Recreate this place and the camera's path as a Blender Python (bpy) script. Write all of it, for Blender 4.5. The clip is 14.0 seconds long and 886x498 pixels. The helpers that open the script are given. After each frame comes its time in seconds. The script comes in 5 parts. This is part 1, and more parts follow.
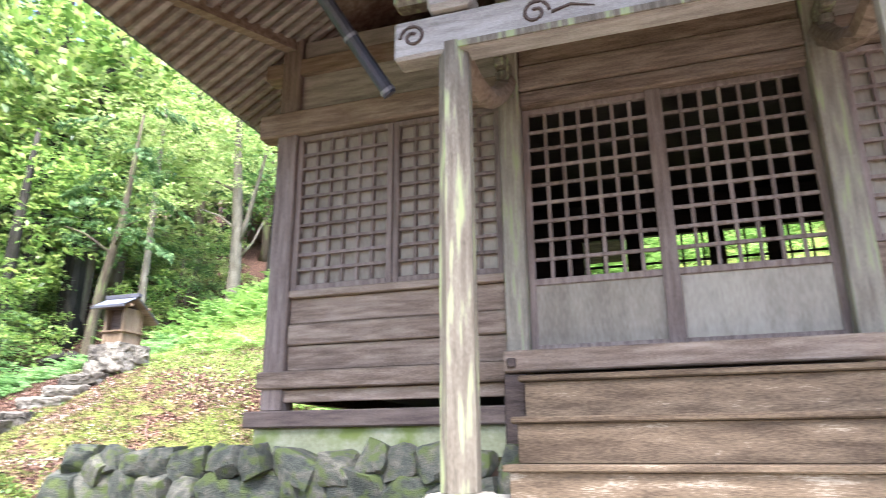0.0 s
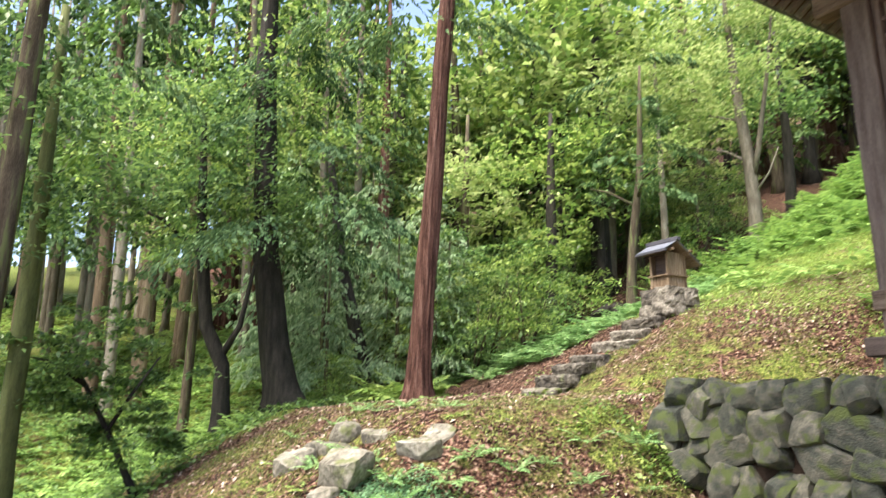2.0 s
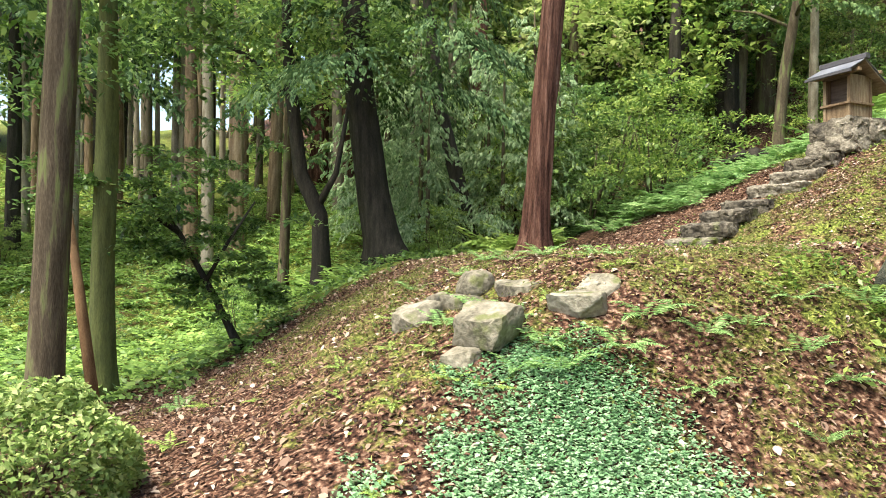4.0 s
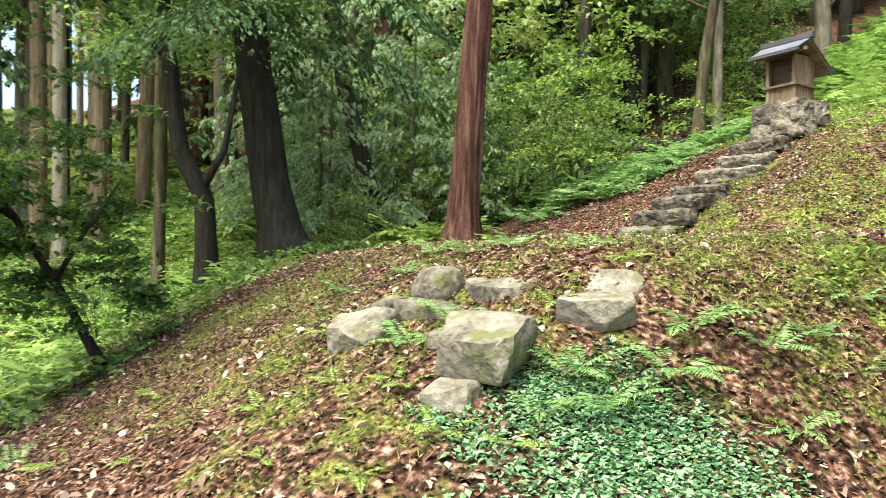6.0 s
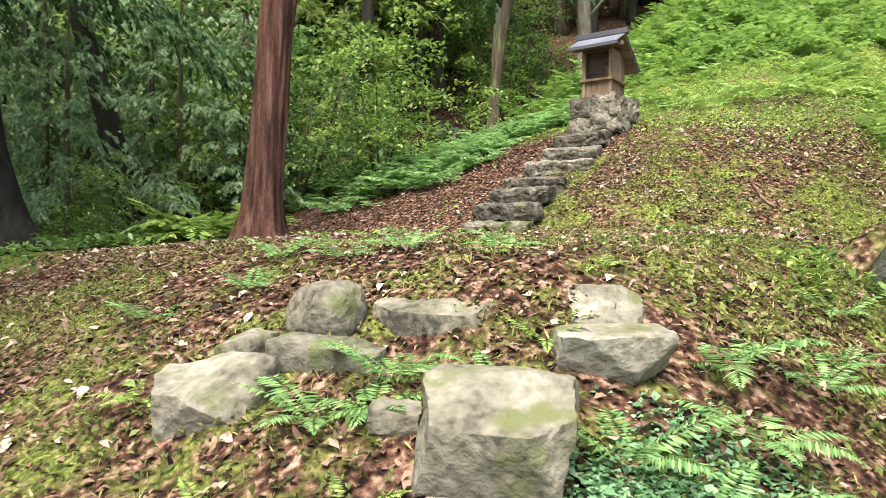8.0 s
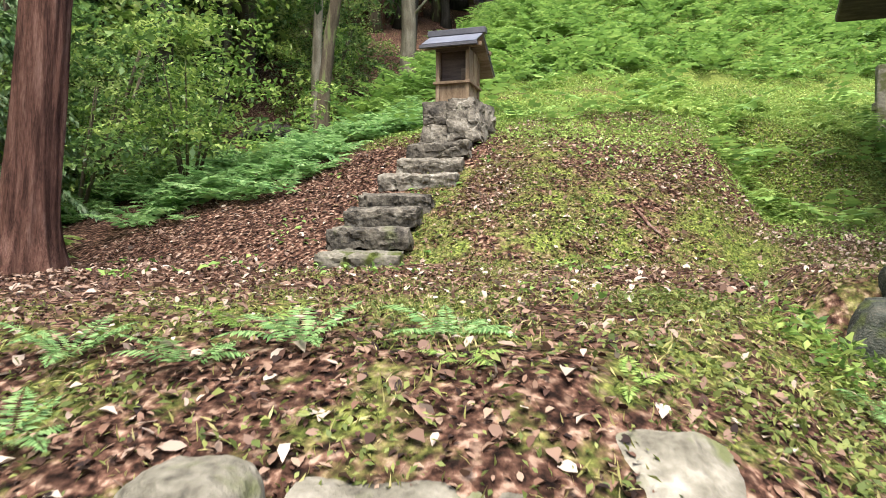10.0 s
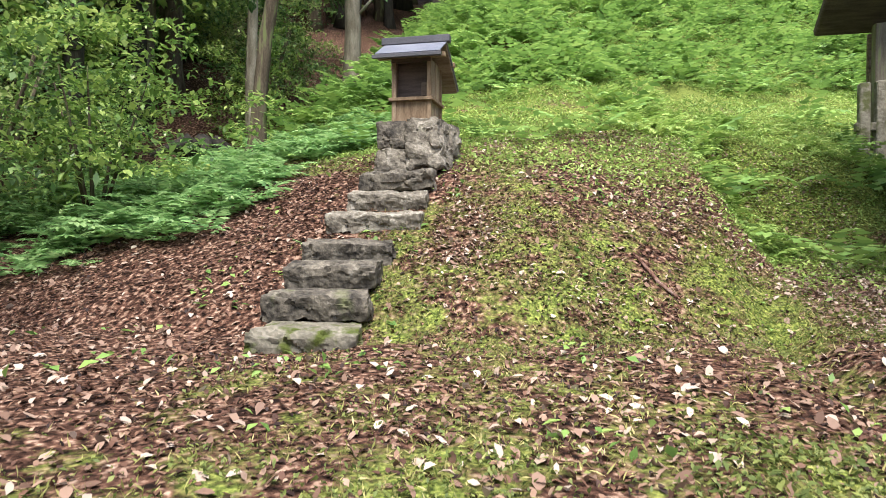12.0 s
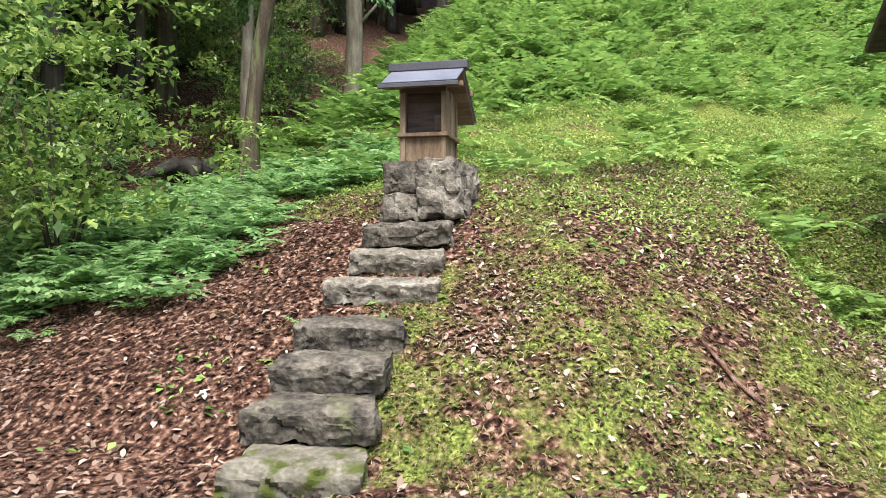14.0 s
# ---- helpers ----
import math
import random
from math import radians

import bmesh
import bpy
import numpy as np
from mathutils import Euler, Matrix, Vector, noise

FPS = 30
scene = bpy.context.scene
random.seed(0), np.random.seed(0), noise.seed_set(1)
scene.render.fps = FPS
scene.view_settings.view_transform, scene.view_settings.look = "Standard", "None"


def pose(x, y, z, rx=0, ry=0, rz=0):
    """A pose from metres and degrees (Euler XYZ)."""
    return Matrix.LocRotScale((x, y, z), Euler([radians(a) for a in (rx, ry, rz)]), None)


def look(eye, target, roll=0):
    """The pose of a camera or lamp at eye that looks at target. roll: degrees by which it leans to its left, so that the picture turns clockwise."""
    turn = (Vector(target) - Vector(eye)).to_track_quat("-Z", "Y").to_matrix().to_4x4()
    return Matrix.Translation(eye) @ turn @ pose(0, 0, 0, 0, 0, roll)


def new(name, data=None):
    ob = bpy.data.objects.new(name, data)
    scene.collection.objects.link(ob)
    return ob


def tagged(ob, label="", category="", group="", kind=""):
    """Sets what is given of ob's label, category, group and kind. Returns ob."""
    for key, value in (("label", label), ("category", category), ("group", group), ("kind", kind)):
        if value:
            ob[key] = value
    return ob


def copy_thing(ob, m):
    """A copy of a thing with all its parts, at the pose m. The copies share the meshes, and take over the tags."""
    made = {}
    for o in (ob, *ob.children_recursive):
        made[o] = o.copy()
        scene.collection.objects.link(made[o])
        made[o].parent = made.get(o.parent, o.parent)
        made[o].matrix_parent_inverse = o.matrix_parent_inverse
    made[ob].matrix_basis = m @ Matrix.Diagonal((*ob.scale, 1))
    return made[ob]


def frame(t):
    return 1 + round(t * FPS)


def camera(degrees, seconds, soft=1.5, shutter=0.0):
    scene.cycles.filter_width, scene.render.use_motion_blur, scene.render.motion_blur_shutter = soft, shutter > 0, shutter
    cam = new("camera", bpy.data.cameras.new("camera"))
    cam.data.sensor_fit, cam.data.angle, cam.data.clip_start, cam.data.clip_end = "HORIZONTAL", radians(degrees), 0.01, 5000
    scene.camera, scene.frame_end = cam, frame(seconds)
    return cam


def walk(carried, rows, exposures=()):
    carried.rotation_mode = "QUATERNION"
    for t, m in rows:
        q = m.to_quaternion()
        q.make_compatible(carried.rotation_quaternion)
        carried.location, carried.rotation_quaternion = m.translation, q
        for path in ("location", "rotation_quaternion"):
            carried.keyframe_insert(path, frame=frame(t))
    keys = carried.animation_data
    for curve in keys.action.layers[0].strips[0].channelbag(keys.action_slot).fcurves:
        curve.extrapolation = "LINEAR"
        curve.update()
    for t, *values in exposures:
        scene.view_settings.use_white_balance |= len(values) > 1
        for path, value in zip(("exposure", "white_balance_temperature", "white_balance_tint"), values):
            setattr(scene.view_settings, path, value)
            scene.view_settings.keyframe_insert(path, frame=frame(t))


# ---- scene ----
cam = camera(67.2, 14.0, soft=0.9, shutter=0.25)
METRES, EYE, TILT, LEAN, TURN = 9.0, 1.5, 0.0, 0.0, 18.1
ROWS = [
    (0.0, 0.0, 0.0, 0.0, 0.11, 16.5, 0.39),
    (0.5, -0.0045, -0.0082, 0.0003, 13.01, 16.51, 0.14),
    (1.0, -0.0283, -0.0062, -0.0021, 24.76, 16.38, -0.08),
    (1.5, -0.057, 0.0063, -0.0049, 34.83, 16.24, -0.05),
    (2.0, -0.0837, 0.0306, -0.0139, 42.01, 12.48, -0.14),
    (2.5, -0.1144, 0.0564, -0.0175, 47.11, 4.17, -0.5),
    (3.0, -0.1546, 0.0722, -0.0248, 49.47, 0.76, -0.6),
    (5.5, -0.3368, 0.1541, -0.0296, 45.49, 0.23, -0.13),
    (6.0, -0.3765, 0.169, -0.0297, 39.05, 0.11, -0.31),
    (6.5, -0.4176, 0.1829, -0.0276, 33.44, -0.04, -0.32),
    (7.0, -0.4547, 0.2077, -0.0283, 28.32, -0.28, -0.36),
    (7.5, -0.4905, 0.23, -0.0275, 22.85, -0.39, -0.56),
    (8.0, -0.5275, 0.2524, -0.0232, 17.28, -0.53, -0.52),
    (8.5, -0.5551, 0.2839, -0.0195, 12.57, -0.73, -0.52),
    (9.0, -0.5751, 0.311, -0.0138, 7.68, -0.77, -0.61),
    (11.5, -0.6256, 0.4655, 0.046, -4.27, -0.81, -0.28),
    (12.0, -0.625, 0.4908, 0.0557, -4.67, -0.79, -0.28),
    (12.5, -0.6252, 0.5063, 0.0742, -4.92, -0.59, -0.31),
    (13.0, -0.6283, 0.5231, 0.0782, -4.9, -0.52, -0.44),
    (13.5, -0.6354, 0.5574, 0.095, -4.81, -0.79, -0.41),
    (14.0, -0.6312, 0.59, 0.1091, -4.54, -0.79, -0.29),
]
walk(cam, [(t, pose(0, 0, EYE, TILT, LEAN, TURN) @ pose(METRES * x, METRES * y, METRES * z, 90 + pitch, roll, yaw)) for t, x, y, z, yaw, pitch, roll in ROWS],
     exposures=[(0.0, 2.7, 5700, 18), (1.0, 2.35, 5950, 17), (2.0, 1.7, 6550, 14), (2.5, 1.7, 7700, 9), (3.0, 1.6, 7200, 8), (6.0, 1.57, 6850, 7), (9.0, 1.35, 6500, 11), (11.5, 1.3, 6250, 14), (14.0, 1.25, 6200, 14)])

# ---- light ----
SUN_EL, SUN_AZ = radians(63), radians(165)
world = bpy.data.worlds.new("sky")
scene.world = world
world.use_nodes = True
wn = world.node_tree.nodes
sky = wn.new("ShaderNodeTexSky")
sky.sky_type, sky.sun_disc = "NISHITA", False
sky.sun_elevation, sky.sun_rotation = SUN_EL, SUN_AZ
sky.air_density, sky.dust_density = 1.0, 3.0
wn["Background"].inputs["Strength"].default_value = 0.15
world.node_tree.links.new(sky.outputs[0], wn["Background"].inputs["Color"])
sun_data = bpy.data.lights.new("sun", "SUN")
sun_data.energy, sun_data.angle, sun_data.color = 3.7, radians(40), (1.0, 0.95, 0.86)
sun = new("sun", sun_data)
sun.matrix_world = look((0, 0, 30), (0 - math.sin(SUN_AZ) * 30 / math.tan(SUN_EL), 0 - math.cos(SUN_AZ) * 30 / math.tan(SUN_EL), 0))


# ---- materials ----
def ramp_stops(node, stops):
    els = node.color_ramp.elements
    while len(els) < len(stops):
        els.new(0.5)
    for e, (p, c) in zip(els, stops):
        e.position, e.color = p, (*c, 1)


def surface(name, stops, scale=6.0, fine=60.0, rough=0.8, bump=0.3, depth=0.01, stretch=(1, 1, 1), spec=0.3,
            moss=None, moss_amount=0.5, moss_scale=3.0, metal=0.0, island=False, per_object=True, coords="Object"):
    """A surface with two scales of variation, fine relief and, if asked for, patches of moss or lichen."""
    m = bpy.data.materials.new(name)
    m.use_nodes = True
    nt = m.node_tree
    n, link = nt.nodes, nt.links.new
    b = n["Principled BSDF"]
    b.inputs["Roughness"].default_value, b.inputs["Metallic"].default_value = rough, metal
    b.inputs["Specular IOR Level"].default_value = spec
    tc = n.new("ShaderNodeTexCoord")
    mp = n.new("ShaderNodeMapping")
    mp.inputs["Scale"].default_value = stretch
    link(tc.outputs[coords], mp.inputs["Vector"])
    vec = mp.outputs["Vector"]
    if per_object:
        info = n.new("ShaderNodeObjectInfo")
        mul = n.new("ShaderNodeMath")
        mul.operation, mul.inputs[1].default_value = "MULTIPLY", 37.0
        link(info.outputs["Random"], mul.inputs[0])
        add = n.new("ShaderNodeVectorMath")
        add.operation = "ADD"
        link(vec, add.inputs[0])
        link(mul.outputs[0], add.inputs[1])
        vec = add.outputs[0]
    big = n.new("ShaderNodeTexNoise")
    big.inputs["Scale"].default_value, big.inputs["Detail"].default_value = scale, 5
    link(vec, big.inputs["Vector"])
    small = n.new("ShaderNodeTexNoise")
    small.inputs["Scale"].default_value, small.inputs["Detail"].default_value = fine, 4
    link(vec, small.inputs["Vector"])
    mix = n.new("ShaderNodeMix")
    mix.data_type, mix.inputs["Factor"].default_value = "FLOAT", 0.42
    link(big.outputs[0], mix.inputs[2])
    link(small.outputs[0], mix.inputs[3])
    fac = mix.outputs[0]
    if island:
        geo = n.new("ShaderNodeNewGeometry")
        mi = n.new("ShaderNodeMix")
        mi.data_type, mi.inputs["Factor"].default_value = "FLOAT", 0.7
        link(fac, mi.inputs[2])
        link(geo.outputs["Random Per Island"], mi.inputs[3])
        fac = mi.outputs[0]
    if per_object:
        tone = n.new("ShaderNodeMath")
        tone.operation, tone.inputs[1].default_value, tone.inputs[2].default_value = "MULTIPLY_ADD", 0.16, -0.08
        link(info.outputs["Random"], tone.inputs[0])
        both = n.new("ShaderNodeMath")
        both.operation = "ADD"
        link(fac, both.inputs[0])
        link(tone.outputs[0], both.inputs[1])
        fac = both.outputs[0]
    ramp = n.new("ShaderNodeValToRGB")
    ramp_stops(ramp, stops)
    link(fac, ramp.inputs[0])
    col = ramp.outputs[0]
    if moss:
        mn = n.new("ShaderNodeTexNoise")
        mn.inputs["Scale"].default_value, mn.inputs["Detail"].default_value = moss_scale, 6
        link(vec, mn.inputs["Vector"])
        mr = n.new("ShaderNodeValToRGB")
        ramp_stops(mr, [(0.62 - 0.3 * moss_amount, (0, 0, 0)), (0.74 - 0.3 * moss_amount, (1, 1, 1))])
        link(mn.outputs[0], mr.inputs[0])
        mx = n.new("ShaderNodeMix")
        mx.data_type = "RGBA"
        link(mr.outputs[0], mx.inputs["Factor"])
        link(col, mx.inputs[6])
        mx.inputs[7].default_value = (*moss, 1)
        col = mx.outputs[2]
    link(col, b.inputs["Base Color"])
    if bump:
        bp = n.new("ShaderNodeBump")
        bp.inputs["Strength"].default_value, bp.inputs["Distance"].default_value = bump, depth
        link(mix.outputs[0], bp.inputs["Height"])
        link(bp.outputs[0], b.inputs["Normal"])
    return m


def leaf_material(name, stops, rough=0.5, trans=0.35, spec=0.35, single=0.6):
    """Leaves, each with its own tint, that let some light through."""
    m = bpy.data.materials.new(name)
    m.use_nodes = True
    nt = m.node_tree
    n, link = nt.nodes, nt.links.new
    b = n["Principled BSDF"]
    geo = n.new("ShaderNodeNewGeometry")
    tc = n.new("ShaderNodeTexCoord")
    ns = n.new("ShaderNodeTexNoise")
    ns.inputs["Scale"].default_value = 0.9
    link(tc.outputs["Object"], ns.inputs["Vector"])
    mi = n.new("ShaderNodeMix")
    mi.data_type, mi.inputs["Factor"].default_value = "FLOAT", single
    link(ns.outputs[0], mi.inputs[2])
    link(geo.outputs["Random Per Island"], mi.inputs[3])
    ramp = n.new("ShaderNodeValToRGB")
    ramp_stops(ramp, stops)
    link(mi.outputs[0], ramp.inputs[0])
    link(ramp.outputs[0], b.inputs["Base Color"])
    b.inputs["Roughness"].default_value, b.inputs["Specular IOR Level"].default_value = rough, spec
    tr = n.new("ShaderNodeBsdfTranslucent")
    link(ramp.outputs[0], tr.inputs["Color"])
    ms = n.new("ShaderNodeMixShader")
    ms.inputs[0].default_value = trans
    link(b.outputs[0], ms.inputs[1])
    link(tr.outputs[0], ms.inputs[2])
    link(ms.outputs[0], n["Material Output"].inputs["Surface"])
    return m


M_WOOD = surface("weathered_wood", [(0.3, (0.062, 0.043, 0.03)), (0.5, (0.16, 0.118, 0.084)), (0.7, (0.28, 0.222, 0.168))], 3, 40, 0.8, 0.5, 0.004, (1, 6, 8), spec=0.2)
M_WOOD_UP = surface("weathered_wood_upright", [(0.3, (0.065, 0.048, 0.038)), (0.5, (0.145, 0.112, 0.092)), (0.7, (0.235, 0.19, 0.16))], 3, 40, 0.8, 0.5, 0.004, (8, 8, 0.8), spec=0.2)
M_WOOD_PALE = surface("pale_weathered_wood", [(0.32, (0.075, 0.062, 0.044)), (0.47, (0.14, 0.122, 0.09)), (0.58, (0.20, 0.178, 0.136)), (0.72, (0.29, 0.262, 0.205))], 3, 45, 0.8, 0.5, 0.004, (8, 8, 0.8), spec=0.15, moss=(0.22, 0.25, 0.12), moss_amount=0.28)
M_WOOD_DARK = surface("dark_old_wood", [(0.3, (0.03, 0.022, 0.018)), (0.5, (0.075, 0.055, 0.045)), (0.7, (0.13, 0.10, 0.08))], 3, 40, 0.8, 0.5, 0.004, (1, 6, 8), spec=0.2)
# Lighter and greyer than the other wood: haze under the eaves, put into colour.
M_EAVES = surface("lightened_eaves_wood", [(0.3, (0.14, 0.125, 0.108)), (0.5, (0.26, 0.24, 0.21)), (0.7, (0.38, 0.36, 0.32))], 3, 40, 0.8, 0.5, 0.004, (1, 6, 8), spec=0.2)
M_HUT = surface("warm_aged_board", [(0.3, (0.075, 0.05, 0.03)), (0.5, (0.19, 0.135, 0.082)), (0.7, (0.34, 0.265, 0.18))], 3, 45, 0.8, 0.5, 0.003, (8, 8, 0.9), spec=0.2)
# Pale only to reflect light; used on the unseen platform.
M_BOUNCE = surface("pale_bounce_stone", [(0.3, (0.36, 0.33, 0.27)), (0.7, (0.58, 0.54, 0.46))], 3, 60, 0.95, 0.4, 0.01)
M_STEPWOOD = surface("worn_step_wood", [(0.3, (0.036, 0.023, 0.013)), (0.47, (0.085, 0.06, 0.036)), (0.6, (0.145, 0.105, 0.064)), (0.74, (0.32, 0.27, 0.20))], 2.2, 30, 0.8, 0.6, 0.004, (1, 5, 6), spec=0.2)
M_PANEL = surface("grey_board_panel", [(0.3, (0.15, 0.128, 0.095)), (0.5, (0.235, 0.208, 0.16)), (0.7, (0.31, 0.28, 0.22))], 1.6, 22, 0.85, 0.25, 0.003, (3, 3, 0.7), spec=0.2)
# Near-black wood: the dimness inside the hall is put into its colour.
M_INSIDE = surface("dark_inside_wood", [(0.3, (0.02, 0.017, 0.016)), (0.7, (0.06, 0.05, 0.045))], 2, 30, 0.8, 0.2, 0.002)
M_ROOF = surface("dark_grey_roofing", [(0.3, (0.035, 0.035, 0.04)), (0.7, (0.09, 0.09, 0.10))], 4, 60, 0.55, 0.2, 0.003)
M_METAL = surface("dark_blue_grey_sheet_metal", [(0.3, (0.11, 0.12, 0.15)), (0.55, (0.19, 0.20, 0.24)), (0.75, (0.28, 0.29, 0.33))], 3, 50, 0.42, 0.1, 0.002, spec=0.5, metal=0.25)
M_PIPE = surface("dark_copper_pipe", [(0.3, (0.02, 0.025, 0.04)), (0.7, (0.06, 0.07, 0.10))], 4, 50, 0.35, 0.1, 0.002, spec=0.5)
M_CONC = surface("mossy_plinth_concrete", [(0.3, (0.13, 0.135, 0.08)), (0.5, (0.21, 0.215, 0.12)), (0.7, (0.29, 0.29, 0.19))], 2.5, 40, 0.9, 0.4, 0.006, moss=(0.13, 0.16, 0.04), moss_amount=0.45)
M_STONE = surface("grey_rough_stone", [(0.34, (0.02, 0.018, 0.014)), (0.45, (0.07, 0.062, 0.048)), (0.56, (0.14, 0.125, 0.096)), (0.7, (0.28, 0.26, 0.21))], 6, 34, 0.9, 1.0, 0.035, moss=(0.10, 0.11, 0.05), moss_amount=0.04, moss_scale=4)
M_STONE_MOSSY = surface("mossy_step_stone", [(0.28, (0.05, 0.047, 0.035)), (0.5, (0.13, 0.12, 0.09)), (0.7, (0.26, 0.24, 0.19))], 5, 38, 0.95, 0.9, 0.02, moss=(0.055, 0.07, 0.012), moss_amount=0.42, moss_scale=9)
M_ROCK = surface("pale_weathered_rock", [(0.34, (0.05, 0.045, 0.034)), (0.43, (0.125, 0.115, 0.085)), (0.54, (0.19, 0.175, 0.135)), (0.7, (0.33, 0.31, 0.25))], 5, 30, 0.92, 1.0, 0.035, moss=(0.11, 0.12, 0.05), moss_amount=0.26, moss_scale=6)
M_WALLSTONE = surface("retaining_wall_stone", [(0.3, (0.018, 0.022, 0.016)), (0.45, (0.055, 0.06, 0.046)), (0.58, (0.105, 0.10, 0.075)), (0.75, (0.22, 0.20, 0.145))], 4, 34, 0.92, 1.0, 0.03, moss=(0.075, 0.095, 0.028), moss_amount=0.4, moss_scale=3)
M_BARK_RED = surface("red_cedar_bark", [(0.34, (0.035, 0.018, 0.014)), (0.48, (0.115, 0.058, 0.042)), (0.6, (0.20, 0.12, 0.092)), (0.7, (0.33, 0.25, 0.21))], 2.5, 26, 0.95, 1.0, 0.03, (7, 7, 0.5), spec=0.1)
M_BARK = surface("grey_brown_bark", [(0.3, (0.035, 0.028, 0.018)), (0.5, (0.085, 0.068, 0.046)), (0.7, (0.17, 0.14, 0.10))], 3, 30, 0.95, 1.0, 0.02, (5, 5, 0.7), spec=0.1, moss=(0.13, 0.15, 0.06), moss_amount=0.3)
# Pale tan: the yellow light on the plantation trunks, put into the bark colour.
M_BARK_PLANT = surface("lit_plantation_bark", [(0.3, (0.07, 0.05, 0.03)), (0.5, (0.17, 0.125, 0.08)), (0.7, (0.31, 0.25, 0.17))], 3, 30, 0.95, 0.9, 0.02, (6, 6, 0.6), spec=0.1)
# Darker copy of M_BARK; on the forked slim tree it stands for shade.
M_BARK_DARK = surface("dark_bark", [(0.3, (0.015, 0.014, 0.012)), (0.5, (0.035, 0.032, 0.026)), (0.7, (0.07, 0.062, 0.05))], 3, 30, 0.95, 1.0, 0.02, (5, 5, 0.7), spec=0.1)
M_BARK_PALE = surface("pale_lichened_bark", [(0.3, (0.08, 0.065, 0.045)), (0.5, (0.17, 0.15, 0.11)), (0.7, (0.31, 0.28, 0.225))], 3, 30, 0.95, 0.8, 0.02, (4, 4, 0.9), spec=0.1)
M_SOILDARK = surface("dark_earth", [(0.3, (0.02, 0.014, 0.01)), (0.7, (0.06, 0.042, 0.03))], 3, 40, 1.0, 0.8, 0.02, spec=0.0)
L_FERN = leaf_material("fern_green", [(0.2, (0.075, 0.15, 0.035)), (0.5, (0.19, 0.33, 0.075)), (0.8, (0.35, 0.49, 0.13))], single=0.45)
L_FERN_YELLOW = leaf_material("sunny_fern_green", [(0.2, (0.11, 0.20, 0.04)), (0.5, (0.25, 0.38, 0.085)), (0.8, (0.46, 0.55, 0.17))], single=0.45)
L_FERN_BLUE = leaf_material("bluish_fern_green", [(0.2, (0.09, 0.20, 0.06)), (0.5, (0.22, 0.39, 0.13)), (0.8, (0.37, 0.54, 0.22))], 0.5, 0.45)
L_BROAD = leaf_material("broad_leaf_green", [(0.2, (0.045, 0.10, 0.02)), (0.5, (0.18, 0.30, 0.06)), (0.8, (0.48, 0.58, 0.17))], 0.34, 0.42, 0.5)
L_YOUNG = leaf_material("young_leaf_yellow_green", [(0.2, (0.15, 0.25, 0.06)), (0.5, (0.30, 0.40, 0.12)), (0.8, (0.50, 0.56, 0.24))], 0.45, 0.5)
L_DARK = leaf_material("dark_evergreen_leaf", [(0.2, (0.035, 0.08, 0.025)), (0.5, (0.115, 0.22, 0.06)), (0.8, (0.28, 0.41, 0.12))], 0.36, 0.40, 0.5)
L_CONIFER = leaf_material("conifer_spray_green", [(0.2, (0.04, 0.09, 0.032)), (0.5, (0.10, 0.18, 0.065)), (0.8, (0.20, 0.29, 0.115))], 0.7, 0.34, 0.12)
L_CEDAR = leaf_material("dark_cedar_spray", [(0.2, (0.03, 0.07, 0.03)), (0.5, (0.08, 0.15, 0.06)), (0.8, (0.17, 0.26, 0.115))], 0.7, 0.3, 0.1)
L_COVER = leaf_material("pale_ground_cover_leaf", [(0.2, (0.09, 0.21, 0.09)), (0.5, (0.21, 0.38, 0.19)), (0.8, (0.37, 0.53, 0.33))], 0.5, 0.25)
L_WEED = leaf_material("weed_yellow_green", [(0.2, (0.05, 0.075, 0.018)), (0.5, (0.125, 0.165, 0.04)), (0.8, (0.27, 0.30, 0.085))], 0.6, 0.35, single=0.45)
L_BUSH = leaf_material("small_azalea_leaf", [(0.2, (0.09, 0.16, 0.04)), (0.5, (0.22, 0.33, 0.09)), (0.8, (0.42, 0.50, 0.19))], 0.55, 0.35)
L_GRASS = leaf_material("dry_grass_blade", [(0.2, (0.12, 0.13, 0.03)), (0.5, (0.28, 0.27, 0.08)), (0.8, (0.48, 0.42, 0.19))], 0.6, 0.3)
L_LITTER_PALE = leaf_material("pale_curled_leaf", [(0.2, (0.11, 0.06, 0.04)), (0.5, (0.26, 0.17, 0.12)), (0.8, (0.50, 0.42, 0.34))], 0.65, 0.15)
L_LITTER = leaf_material("dry_fallen_leaf", [(0.2, (0.016, 0.007, 0.005)), (0.45, (0.078, 0.036, 0.023)), (0.68, (0.17, 0.092, 0.057)), (0.88, (0.31, 0.215, 0.15))], 0.7, 0.1, single=0.75)


